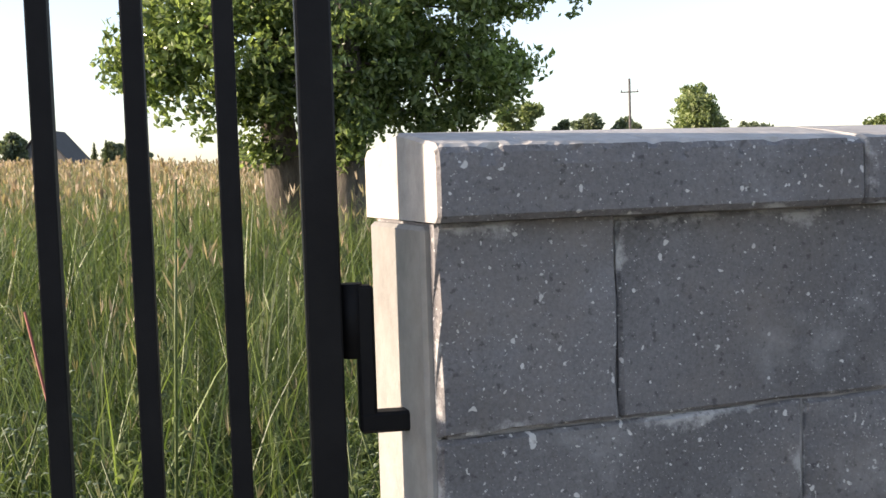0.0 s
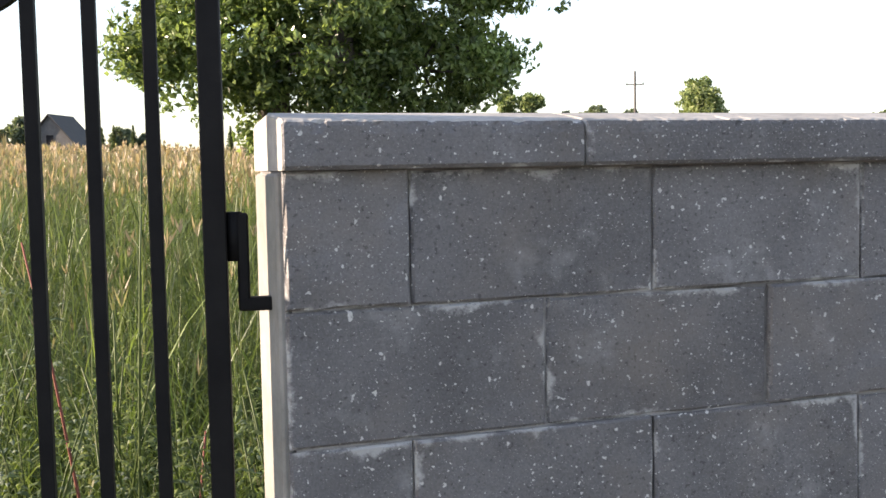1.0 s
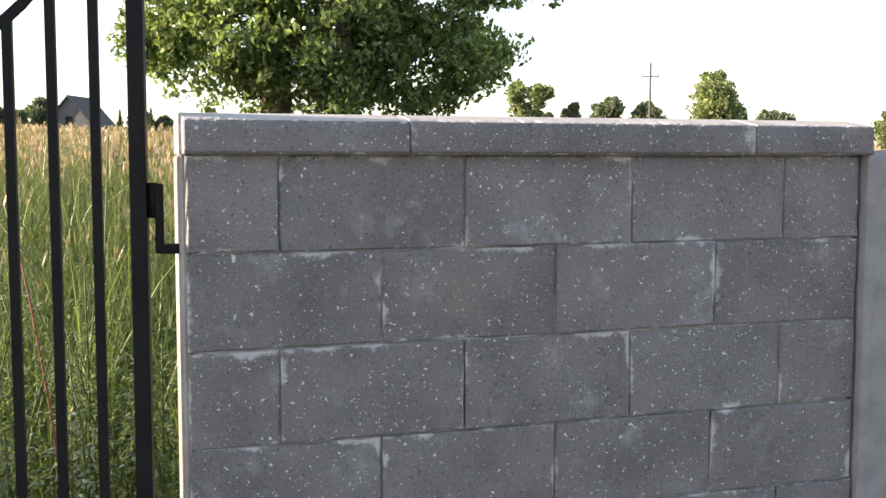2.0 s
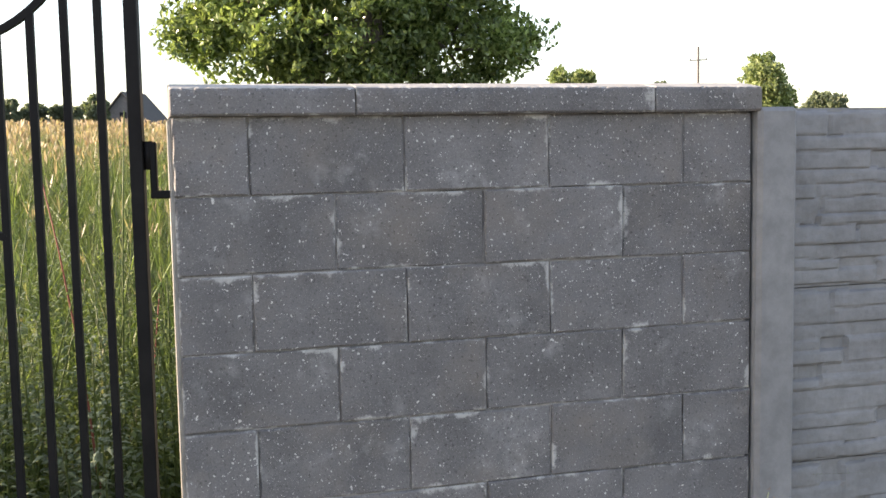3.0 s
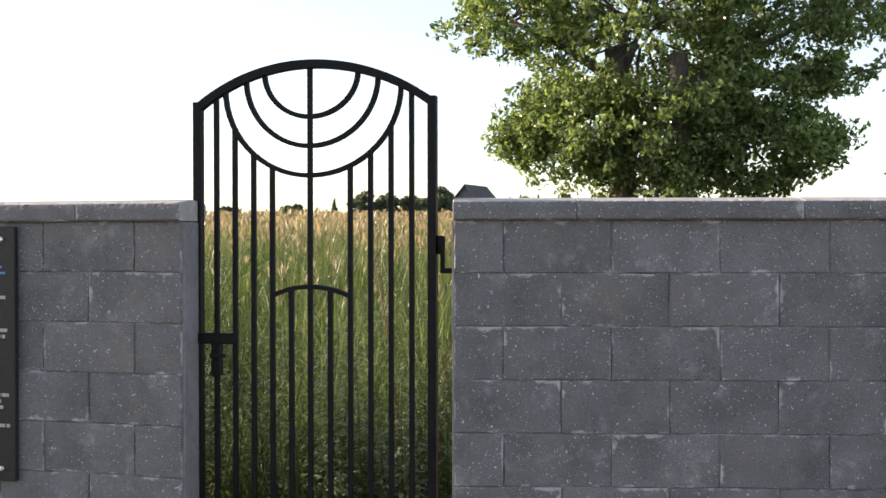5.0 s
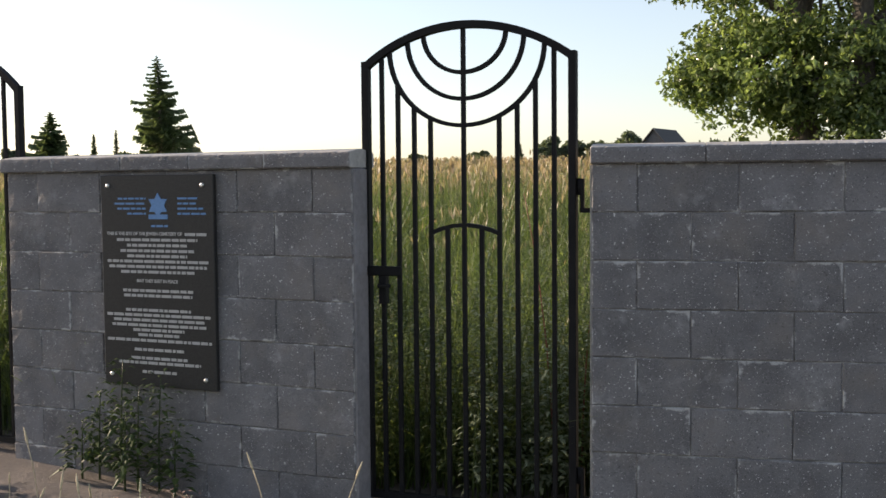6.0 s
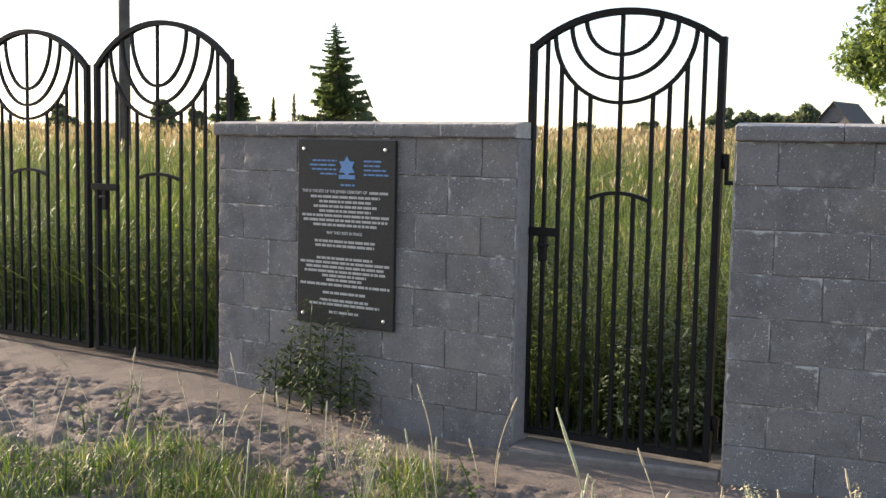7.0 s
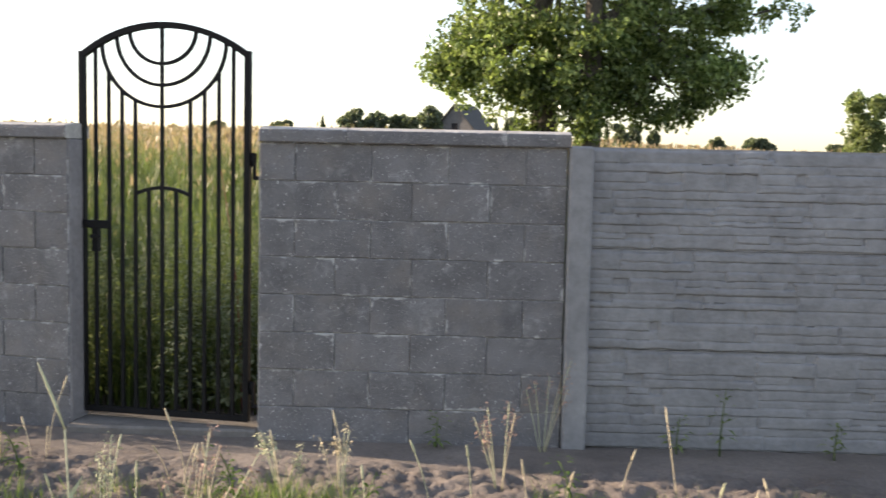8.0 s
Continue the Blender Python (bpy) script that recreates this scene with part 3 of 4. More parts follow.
def plaque():
    w, h = 0.657, 1.016
    p = new("memorial_plaque")
    p.matrix_world = left_m @ pose(L_LEN - 1.367, -0.006, 0.582)
    tagged(p, "dark polished granite memorial plaque with silvered text", "plaque")
    bm = bmesh.new()
    box(bm, 0, w, -0.026, 0, 0, h, 0.003)
    part("slab", bm, M_GRANITE, p)
    for x in (0.045, w - 0.06):
        for z in (0.05, h - 0.05):
            bm = bmesh.new()
            tube(bm, [(x, -0.024, z), (x, -0.031, z), (x, -0.034, z)], [0.011, 0.011, 0.006], 10)
            part("screw", bm, M_SCREW, p)
    bm = star(bmesh.new(), w * 0.52, h - 0.145, 0.06, -0.0285, -0.024)
    box(bm, w * 0.52 - 0.055, w * 0.52 + 0.055, -0.0282, -0.024, h - 0.210, h - 0.188)
    part("emblem", bm, M_BLUE, p, "pale blue star-shaped emblem")
    r = random.Random(4)

    def line(x0, x1, z, t, mat, name):
        bm = bmesh.new()
        x = x0
        while x < x1 - 0.004:
            e = min(x1, x + r.uniform(0.016, 0.062))
            box(bm, x, e, -0.0275, -0.025, z - t / 2, z + t / 2)
            x = e + 0.007
        part(name, bm, mat, p)

    for i, (a, b) in enumerate(((0.105, 0.27), (0.085, 0.27), (0.10, 0.27), (0.16, 0.27))):
        line(a, b, h - 0.112 - 0.024 * i, 0.009, M_BLUE, "caption_line")
    for i, b in enumerate((0.57, 0.56, 0.60, 0.615)):
        line(0.455, b, h - 0.112 - 0.024 * i, 0.009, M_BLUE, "caption_line")
    line(0.30, 0.40, h - 0.243, 0.010, M_BLUE, "caption_line")
    c = w / 2

    def words(text, x, z, width):
        cu = bpy.data.curves.new("text_line", "FONT")
        cu.body, cu.size, cu.extrude, cu.offset = text, 0.02, 0.0008, 0.0006
        tmp = bpy.data.objects.new("text_line", cu)
        scene.collection.objects.link(tmp)
        bpy.context.view_layer.update()
        me = bpy.data.meshes.new_from_object(tmp.evaluated_get(bpy.context.evaluated_depsgraph_get()))
        bpy.data.objects.remove(tmp)
        xs = [v.co.x for v in me.vertices]
        k = width / (max(xs) - min(xs))
        me.transform(Matrix(((k, 0, 0, x - k * min(xs)), (0, 0, -1, -0.0275), (0, k * 1.05, 0, z), (0, 0, 0, 1))))
        me.materials.clear()
        me.materials.append(M_SILVER)
        ob = new("text_line", me)
        ob.parent = p

    words("THIS IS THE SITE OF THE JEWISH CEMETERY OF", c - 0.295, h - 0.300 * 0.938 - 0.006, 0.445)
    line(c + 0.165, c + 0.295, h - 0.300 * 0.938, 0.0135, M_SILVER, "text_line")
    words("MAY THEY REST IN PEACE", c - 0.12, h - 0.541 * 0.938 - 0.006, 0.24)
    for hw, z in ((0.235, 0.330), (0.175, 0.358), (0.215, 0.386), (0.175, 0.413), (0.295, 0.440), (0.285, 0.467), (0.215, 0.494),
                  (0.205, 0.590), (0.20, 0.616), (0.19, 0.690), (0.305, 0.716), (0.265, 0.742), (0.275, 0.768), (0.15, 0.793), (0.12, 0.818), (0.305, 0.846),
                  (0.145, 0.894), (0.165, 0.938), (0.24, 0.962), (0.10, 1.008)):
        line(c - hw, c + hw, h - z * 0.938, 0.0135, M_SILVER, "text_line")


plaque()


# ---- grasses ----
def blades(xs, ys, hs, ws, lean, dry0, segs=3, zoff=None):
    """Arching blades; dry0 is how tawny each tip is."""
    n = len(xs)
    az = rng.uniform(0, 2 * np.pi, n)
    face = az + rng.normal(np.pi / 2, 0.6, n)
    zb = ground_z(xs, ys) - 0.02 if zoff is None else zoff
    bend = lean * hs
    V, D = [], []
    for s in range(segs + 1):
        f = s / segs
        cx = xs + np.cos(az) * bend * f * f
        cy = ys + np.sin(az) * bend * f * f
        cz = zb + hs * (f - 0.18 * np.minimum(lean, 1.2) * f * f)
        w = ws * (1 - f) ** 0.7 if s < segs else ws * 0
        dry = dry0 * np.clip((f - 0.45) / 0.45, 0, 1)
        if s < segs:
            for sg in (-1, 1):
                V.append(np.stack([cx + sg * np.cos(face) * w / 2, cy + sg * np.sin(face) * w / 2, cz], -1))
                D.append(dry)
        else:
            V.append(np.stack([cx, cy, cz], -1))
            D.append(dry)
    per = 2 * segs + 1
    verts = np.stack(V, 1).reshape(-1, 3)
    drys = np.stack(D, 1).reshape(-1)
    base = (np.arange(n) * per)[:, None]
    quads = []
    for s in range(segs - 1):
        quads.append(base + np.array([2 * s, 2 * s + 1, 2 * s + 3, 2 * s + 2]))
    quads = np.concatenate(quads).tolist() if quads else []
    tris = (base + np.array([2 * segs - 2, 2 * segs - 1, 2 * segs])).tolist()
    return verts, quads + tris, drys


def panicles(xs, ys, zs, hh, ww, dry):
    """Loose seed heads: three thin crossed lozenges each."""
    n = len(xs)
    V, F = [], []
    for k in range(3):
        a = rng.uniform(0, 2 * np.pi, n)
        lx, ly = rng.normal(0, 0.25, n) * hh, rng.normal(0, 0.25, n) * hh
        c = np.stack([xs, ys, zs], -1)
        top = c + np.stack([lx, ly, hh], -1)
        mid = c + np.stack([lx, ly, hh], -1) * 0.4
        side = np.stack([np.cos(a) * ww / 2, np.sin(a) * ww / 2, np.zeros(n)], -1)
        V += [c, mid + side, top, mid - side]
    verts = np.stack(V, 1).reshape(-1, 3)
    base = (np.arange(n) * 12)[:, None]
    faces = np.concatenate([base + np.array([4 * k, 4 * k + 1, 4 * k + 2, 4 * k + 3]) for k in range(3)]).tolist()
    return verts, faces, np.full(len(verts), 1.0) * np.repeat(dry, 12)


def join(*sets):
    vs, fs, ds, o = [], [], [], 0
    for v, f, d in sets:
        vs.append(v)
        fs += [[i + o for i in q] for q in f] if o else f
        ds.append(d)
        o += len(v)
    return np.concatenate(vs).tolist(), fs, np.concatenate(ds)


def meadow(name, label, x0, x1, y0, y1, n, h, w, dry, heads, segs, headsize=(0.16, 0.03), ripe=0.8):
    xs, ys = rng.uniform(x0, x1, n), y0 + (y1 - y0) * rng.uniform(0, 1, n) ** 1.15
    keep = ys > 0.45 - 0.2035 * (np.minimum(xs, -1.0) + 1.053)
    xs, ys = xs[keep], ys[keep]
    n = len(xs)
    patch = np.array([noise.noise(Vector((a * 0.55, b * 0.55, 2.0))) for a, b in zip(xs, ys)])
    fine = np.array([noise.noise(Vector((a * 2.6, b * 2.6, 5.0))) for a, b in zip(xs, ys)])
    hs = h * rng.uniform(0.5, 1.08, n) * (1 + 0.20 * patch + 0.25 * fine) * (0.64 + 0.36 * step(ys, 0.9, 2.0)) * (1 - 0.6 * step(xs, -3.0, -2.6) * (1 - step(xs, -1.25, -0.95)) * (1 - step(ys, 2.4, 3.4)))
    wet = np.clip(dry * (1 + 0.7 * patch) + rng.normal(0, 0.35, n) * (0.15 + dry), 0, 1)
    a = blades(xs, ys, hs, w * rng.uniform(0.5, 1.7, n), np.abs(rng.normal(0.62, 0.5, n)), wet, segs)
    pick = rng.uniform(0, 1, n) < heads
    hx, hy = xs[pick], ys[pick]
    hz = ground_z(hx, hy) + hs[pick] * 0.90
    stems = blades(hx, hy, hs[pick] * 1.08, np.full(len(hx), w * 0.35), np.full(len(hx), 0.03), np.full(len(hx), ripe), 2)
    b = panicles(hx, hy, hz, headsize[0] * rng.uniform(0.6, 1.4, len(hx)), headsize[1] * rng.uniform(0.6, 1.4, len(hx)), np.clip(rng.normal(ripe, 0.2, len(hx)), 0.1, 1))
    ob = raw_mesh(name, *join(a, stems, b)[:2], M_GRASS, join(a, stems, b)[2])
    tagged(ob, label, "grass", kind="stuff")


meadow("meadow_grass", "tall green meadow grass behind the iron gates", -12.0, 3.0, 0.62, 4.2, 50000, 1.12, 0.0085, 0.0, 0.05, 4, (0.075, 0.006), 0.3)
meadow("meadow_grass", "tall ripening meadow grass with tawny seed heads", -22, 8, 4.2, 12.0, 62000, 1.10, 0.013, 0.03, 0.03, 3, (0.10, 0.014))
meadow("meadow_grass", "distant tawny meadow grass in flower", -70, 20, 12.0, 44.0, 80000, 1.12, 0.034, 0.42, 0.20, 2, (0.16, 0.04))
meadow("meadow_grass", "far pinkish-tan hay meadow at the skyline", -170, 60, 44.0, 130.0, 60000, 1.2, 0.13, 0.70, 0.3, 2, (0.24, 0.13))


def dead_stems():
    n = 420
    f = rng.uniform(0, 1, n)
    xs, ys = -2.95 + 1.4 * f, 1.05 - 0.31 * f + rng.uniform(0, 0.30, n)
    a = blades(xs, ys, rng.uniform(1.35, 1.78, n), np.full(n, 0.005), np.abs(rng.normal(0.12, 0.1, n)), np.ones(n), 4)
    v, f, d = join(a)
    tagged(raw_mesh("dead_grass", v, f, M_GRASS, np.ones(len(d)) * 0.95), "bleached grass stems standing behind the wall", "grass", kind="stuff")


dead_stems()


# ---- trees ----
def leaf_cloud(centres, radii, counts, size, squash=0.8):
    """Small folded leaves scattered in soft clumps."""
    C = np.repeat(np.asarray(centres, float), counts, axis=0)
    R = np.repeat(np.asarray(radii, float), counts)
    n = len(C)
    d = rng.normal(0, 1, (n, 3))
    d /= np.linalg.norm(d, axis=1)[:, None]
    p = C + d * (R * rng.uniform(0.1, 1.0, n) ** 0.6)[:, None] * np.array([1, 1, squash])
    u = rng.normal(0, 1, (n, 3))
    u[:, 2] -= 0.5
    u /= np.linalg.norm(u, axis=1)[:, None]
    w = np.cross(u, rng.normal(0, 1, (n, 3)))
    w /= np.linalg.norm(w, axis=1)[:, None]
    nn = np.cross(u, w)
    s = (size * rng.uniform(0.7, 1.3, n))[:, None]
    a, b = p - u * s, p + u * s
    l, r = p + w * s * 0.55 + nn * s * 0.2, p - w * s * 0.55 + nn * s * 0.2
    verts = np.stack([a, l, b, r], 1).reshape(-1, 3)
    base = (np.arange(n) * 4)[:, None]
    faces = np.concatenate([base + np.array([0, 1, 2]), base + np.array([0, 2, 3])]).tolist()
    return verts.tolist(), faces


def limb(bm, a, b, r0, r1, seed, sag=0.0, n=7):
    a, b = Vector(a), Vector(b)
    L = (b - a).length
    pts = []
    for i in range(n + 1):
        f = i / n
        wob = noise.noise_vector(Vector((seed * 7.1, f * 2.2, 3.0))) * L * 0.10 * math.sin(math.pi * f)
        pts.append(a.lerp(b, f) + wob + Vector((0, 0, sag * math.sin(math.pi * f))))
    tube(bm, pts, [r0 + (r1 - r0) * i / n for i in range(n + 1)], 8)
    return pts


def big_tree():
    t = new("pear_tree")
    bx, by = 2.2, 11.7
    g = float(ground_z(bx, by)) - 0.05
    t.matrix_world = pose(bx, by, g)
    tagged(t, "broad leafy tree with twin trunks in the meadow", "tree")
    r = random.Random(12)
    bm = bmesh.new()
    limb(bm, (0.56, -0.85, 0), (0.62, -0.6, 3.6), 0.25, 0.13, 1)
    part("trunk", bm, M_BARK, t)
    bm = bmesh.new()
    limb(bm, (0.18, 0.05, 0), (-0.20, 0.0, 3.8), 0.27, 0.14, 2)
    part("trunk", bm, M_BARK, t)
    starts = [Vector((0.6, -0.7, 1.9)), Vector((0.62, -0.62, 3.0)), Vector((-0.02, 0.0, 1.9)), Vector((-0.14, 0.0, 3.2))]
    # crown lobes: centre (height above the foot), radii, sprays
    lobes = (((0.2, 0.0, 4.0), (1.75, 1.9, 1.7), 330), ((-0.8, -0.1, 2.6), (1.0, 1.2, 0.78), 165), ((0.35, -0.7, 2.5), (1.15, 1.0, 0.72), 150),
             ((1.75, -0.1, 2.35), (1.2, 1.1, 0.52), 140), ((2.0, 0.0, 4.2), (1.35, 1.4, 0.72), 150), ((3.0, -0.1, 3.35), (0.95, 0.7, 0.28), 50),
             ((3.2, 0.1, 4.3), (0.8, 0.8, 0.4), 40), ((-1.7, 0.0, 4.2), (0.95, 1.0, 0.5), 80), ((0.5, 0.0, 5.8), (2.3, 2.2, 1.6), 330),
             ((0.42, -1.05, 1.75), (0.30, 0.25, 0.45), 30), ((-0.22, -0.15, 1.7), (0.22, 0.2, 0.35), 16), ((1.6, -0.4, 1.85), (0.7, 0.6, 0.2), 26), ((-1.5, -0.2, 2.45), (0.45, 0.6, 0.3), 26), ((1.4, 0.0, 3.2), (1.05, 1.2, 0.8), 150), ((2.5, -0.1, 2.55), (0.6, 0.7, 0.35), 40))
    centres, radii, counts = [], [], []
    for i, (c, rad, n) in enumerate(lobes):
        c = Vector(c)
        s = min(starts, key=lambda q: (q - c).length)
        bm = bmesh.new()
        limb(bm, s, c, 0.085, 0.025, i + 5, 0.12)
        part("branch", bm, M_BARK, t)
        done = 0
        while done < n:
            d = Vector((r.gauss(0, 1), r.gauss(0, 1), r.gauss(0, 1))).normalized() * r.uniform(0.25, 1.0) ** 0.45
            p = c + Vector((d.x * rad[0], d.y * rad[1], d.z * rad[2]))
            done += 1
            if noise.noise(p * 1.7) < -0.22:
                continue
            centres.append(p)
            radii.append(r.uniform(0.15, 0.34))
            counts.append(int(r.uniform(34, 66)))
            if done % 9 == 0:
                bm = bmesh.new()
                limb(bm, c.lerp(p, 0.15), p, 0.022, 0.005, done + i * 50, 0.06, 4)
                part("branch", bm, M_BARK, t)
        # loose outer twigs with a few leaves each
        for k in range(n // 3):
            d = Vector((r.gauss(0, 1), r.gauss(0, 1), r.gauss(-0.2, 0.8))).normalized() * r.uniform(1.0, 1.2)
            centres.append(c + Vector((d.x * rad[0], d.y * rad[1], d.z * rad[2])))
            radii.append(r.uniform(0.08, 0.16))
            counts.append(int(r.uniform(6, 16)))
    v, f = leaf_cloud(centres, radii, counts, 0.048)
    raw_mesh("crown", v, f, M_LEAF, None, t)


big_tree()


def far_tree(x, y, top, W, mat, label, name="broadleaf_tree", seed=1):
    """A tree at a place; top is the height of its tip, W its width."""
    zg = float(ground_z(x, y))
    H, dist = top - zg, math.hypot(x, y + 4)
    t = new(name)
    t.matrix_world = pose(x, y, zg)
    tagged(t, label, "tree")
    r = random.Random(seed)
    bm = bmesh.new()
    limb(bm, (0, 0, -0.2), (0, 0, H * 0.6), 0.03 * H, 0.015 * H, seed)
    part("trunk", bm, M_BARK, t)
    cs, rs, ns = [], [], []
    for i in range(int(15 + 1.5 * W)):
        a, rr, z = r.uniform(0, 6.28), r.uniform(0.0, 0.34), r.uniform(0.14, 0.82)
        lobe = Vector((math.cos(a) * rr * W * (1.2 - z * 0.7), math.sin(a) * rr * min(W, H), H * z))
        size = min(W, H) * r.uniform(0.16, 0.28) * (1.15 - 0.5 * z)
        for k in range(18):
            d = Vector((r.gauss(0, 1), r.gauss(0, 1), r.gauss(0.25, 0.9))).normalized()
            c = lobe + d * size * r.uniform(0.4, 1.05)
            cs.append((c.x, c.y, max(0.3, c.z)))
            rs.append(size * r.uniform(0.3, 0.8))
            ns.append(34)
    v, f = leaf_cloud(cs, rs, ns, dist * 0.0021)
    raw_mesh("crown", v, f, mat, None, t)


def conifer(x, y, top, W, label, seed=1):
    zg = float(ground_z(x, y))
    H = top - zg
    t = new("spruce_tree")
    t.matrix_world = pose(x, y, zg)
    tagged(t, label, "tree")
    r = random.Random(seed)
    bm = bmesh.new()
    limb(bm, (0, 0, -0.2), (0, 0, H), 0.03 * H, 0.004, seed)
    part("trunk", bm, M_BARK, t)
    V, F = [], []
    n = 170
    for i in range(n):
        f = (i + 0.5) / n
        z = H * (0.04 + 0.95 * f)
        L = W / 2 * (1 - f) ** 0.85 * r.uniform(0.35, 1.2) + 0.05
        a = i * 2.4 + r.uniform(-0.4, 0.4)
        d = Vector((math.cos(a), math.sin(a), 0))
        s = Vector((-d.y, d.x, 0))
        for k in range(11):
            g = (k + 1) / 11
            c = d * (L * g) + Vector((0, 0, z + L * (0.10 - 0.42 * g + 0.35 * g * g)))
            for sg in (-1, 1, 0):
                tip = c + s * sg * L * 0.42 * (1.15 - g) + d * L * 0.16 + Vector((0, 0, -L * 0.12 * r.uniform(0.3, 1.8)))
                wv = (d * 0.045 + Vector((0, 0, 0.045))) * (0.4 + L)
                o = len(V)
                V += [tuple(c - wv), tuple(c + wv), tuple(tip)]
                F.append((o, o + 1, o + 2))
    raw_mesh("needles", V, F, M_NEEDLE, None, t)


def house(x, y, top, W):
    zg = float(ground_z(x, y))
    H = top - zg
    h = new("farmhouse")
    h.matrix_world = pose(x, y, zg, 0, 0, -22)
    tagged(h, "distant grey farmhouse with a steep gabled roof", "house")
    eave = H * 0.34
    bm = bmesh.new()
    box(bm, -W * 0.4, W * 0.4, -W * 0.5, W * 0.5, -0.3, eave)
    g = [bm.verts.new(p) for p in ((-W * 0.4, -W * 0.5, eave), (W * 0.4, -W * 0.5, eave), (0, -W * 0.5, H - 0.15), (-W * 0.4, W * 0.5, eave), (W * 0.4, W * 0.5, eave), (0, W * 0.5, H - 0.15))]
    bm.faces.new(g[:3])
    bm.faces.new(g[:2:-1])
    part("wall", bm, M_HOUSE, h)
    for sg in (-1, 1):
        bm = bmesh.new()
        e = (sg * W * 0.5, eave - H * 0.12)
        vs = []
        for yy in (-W * 0.56, W * 0.56):
            for dz in (0, 0.14):
                vs += [bm.verts.new((0, yy, H - 0.14 + dz)), bm.verts.new((e[0], yy, e[1] + dz))]
        for q in ((0, 1, 3, 2), (4, 6, 7, 5), (0, 4, 5, 1), (2, 3, 7, 6), (1, 5, 7, 3), (0, 2, 6, 4)):
            bm.faces.new([vs[i] for i in q])
        part("roof", bm, M_ROOF, h)
    bm = bmesh.new()
    box(bm, -0.35, 0.35, -W * 0.5 - 0.04, -W * 0.5 + 0.02, eave * 0.9, eave * 0.9 + 0.9)
    part("window", bm, M_DARK, h)


def utility_pole(x, y, top, radius, arms, lean=0.0):
    zg = float(ground_z(x, y))
    H = top - zg
    p = new("utility_pole")
    p.matrix_world = pose(x, y, zg, 0, lean, -math.degrees(math.atan2(x, y + 4)))
    tagged(p, "weathered wooden utility pole standing in the meadow", "pole")
    bm = bmesh.new()
    tube(bm, [(0, 0, -0.3), (0, 0, H * 0.5), (0, 0, H)], [radius, radius * 0.9, radius * 0.8], 12)
    part("pole_shaft", bm, M_POLE, p)
    for f, w in arms:
        bm = bmesh.new()
        box(bm, -w, w, -0.05, 0.05, H * f - 0.05, H * f + 0.05)
        arm = part("crossarm", bm, M_POLE, p)
        for sx in (-0.9, 0.9):
            bm = bmesh.new()
            tube(bm, [(sx * w, 0, H * f + 0.04), (sx * w, 0, H * f + 0.22)], [0.05, 0.03], 8)
            part("insulator", bm, M_DARK, arm)


def shed(x, y, top, W):
    zg = float(ground_z(x, y))
    H = top - zg
    h = new("farm_shed")
    h.matrix_world = pose(x, y, zg, 0, 0, -26)
    tagged(h, "distant low pale plastered shed with a small window", "shed")
    part("wall", box(bmesh.new(), -W / 2, W / 2, -2, 2, -0.3, H - 0.25), M_PALEWALL, h)
    part("roof", box(bmesh.new(), -W / 2 - 0.2, W / 2 + 0.2, -2.3, 2.3, H - 0.25, H), M_ROOF, h)
    part("window", box(bmesh.new(), 0.2, 0.9, -2.05, -1.95, H - 1.3, H - 0.6), M_DARK, h)


house(-0.6, 112.0, 7.3, 5.6)
shed(48.8, 89.5, 4.4, 4.3)
utility_pole(45.6, 80.7, 9.4, 0.12, ((0.86, 0.75),))
utility_pole(-10.4, 9.4, 8.0, 0.10, ())
G, D = "leafy green tree on the meadow skyline", "dark green trees along the field edge"
far_tree(15.5, 35.2, 4.9, 2.2, M_FAR, G, seed=3)
far_tree(17.3, 35.6, 4.0, 1.2, M_FARDARK, D, seed=4)
far_tree(44.6, 68.9, 8.3, 5.6, M_FAR, G, seed=5)
far_tree(47.3, 70.5, 7.0, 3.8, M_FAR, G, seed=15)
far_tree(48.8, 95.2, 7.5, 4.4, M_FARDARK, D, seed=6)
far_tree(52.4, 93.4, 7.3, 4.0, M_FARDARK, D, seed=9)
far_tree(62.5, 87.3, 6.0, 5.0, M_FARDARK, D, seed=7)
far_tree(56.3, 62.5, 5.6, 4.4, M_FAR, G, seed=8)
far_tree(23.5, 51.7, 4.4, 0.8, M_FARDARK, D, seed=16)
for i, (x, y, top, w) in enumerate(((-9.7, 106.2, 6.2, 3.4), (-11.9, 104.5, 6.5, 2.8), (-7.2, 105.0, 6.0, 2.9), (-4.1, 106.5, 6.8, 3.6), (-5.8, 104.0, 5.7, 2.4), (-18.8, 105.0, 5.1, 2.3), (-20.8, 112.3, 5.2, 3.1), (-27.0, 110.0, 5.0, 2.6),
                                    (4.2, 96.5, 5.4, 2.9), (6.6, 97.0, 5.1, 2.5), (8.8, 54.2, 3.9, 1.3), (10.5, 53.6, 3.85, 0.8), (12.8, 77.4, 4.7, 1.3), (30.5, 130.0, 4.7, 4.6), (35.5, 130.5, 4.8, 5.4), (38.1, 108.6, 4.0, 2.3),
                                    (-24.9, 50.0, 4.0, 0.95), (-28.3, 35.9, 3.85, 1.45), (-32.6, 45.0, 3.8, 1.4), (-34.3, 44.2, 4.2, 1.6), (-40.0, 43.0, 4.0, 1.8))):
    far_tree(x, y, top, w, M_FARDARK, D, seed=20 + i)
conifer(-15.8, 27.7, 5.8, 3.3, "young dark spruce standing behind the wall", 3)
conifer(-19.7, 27.8, 4.1, 2.5, "bushy dark spruce behind the wall", 4)
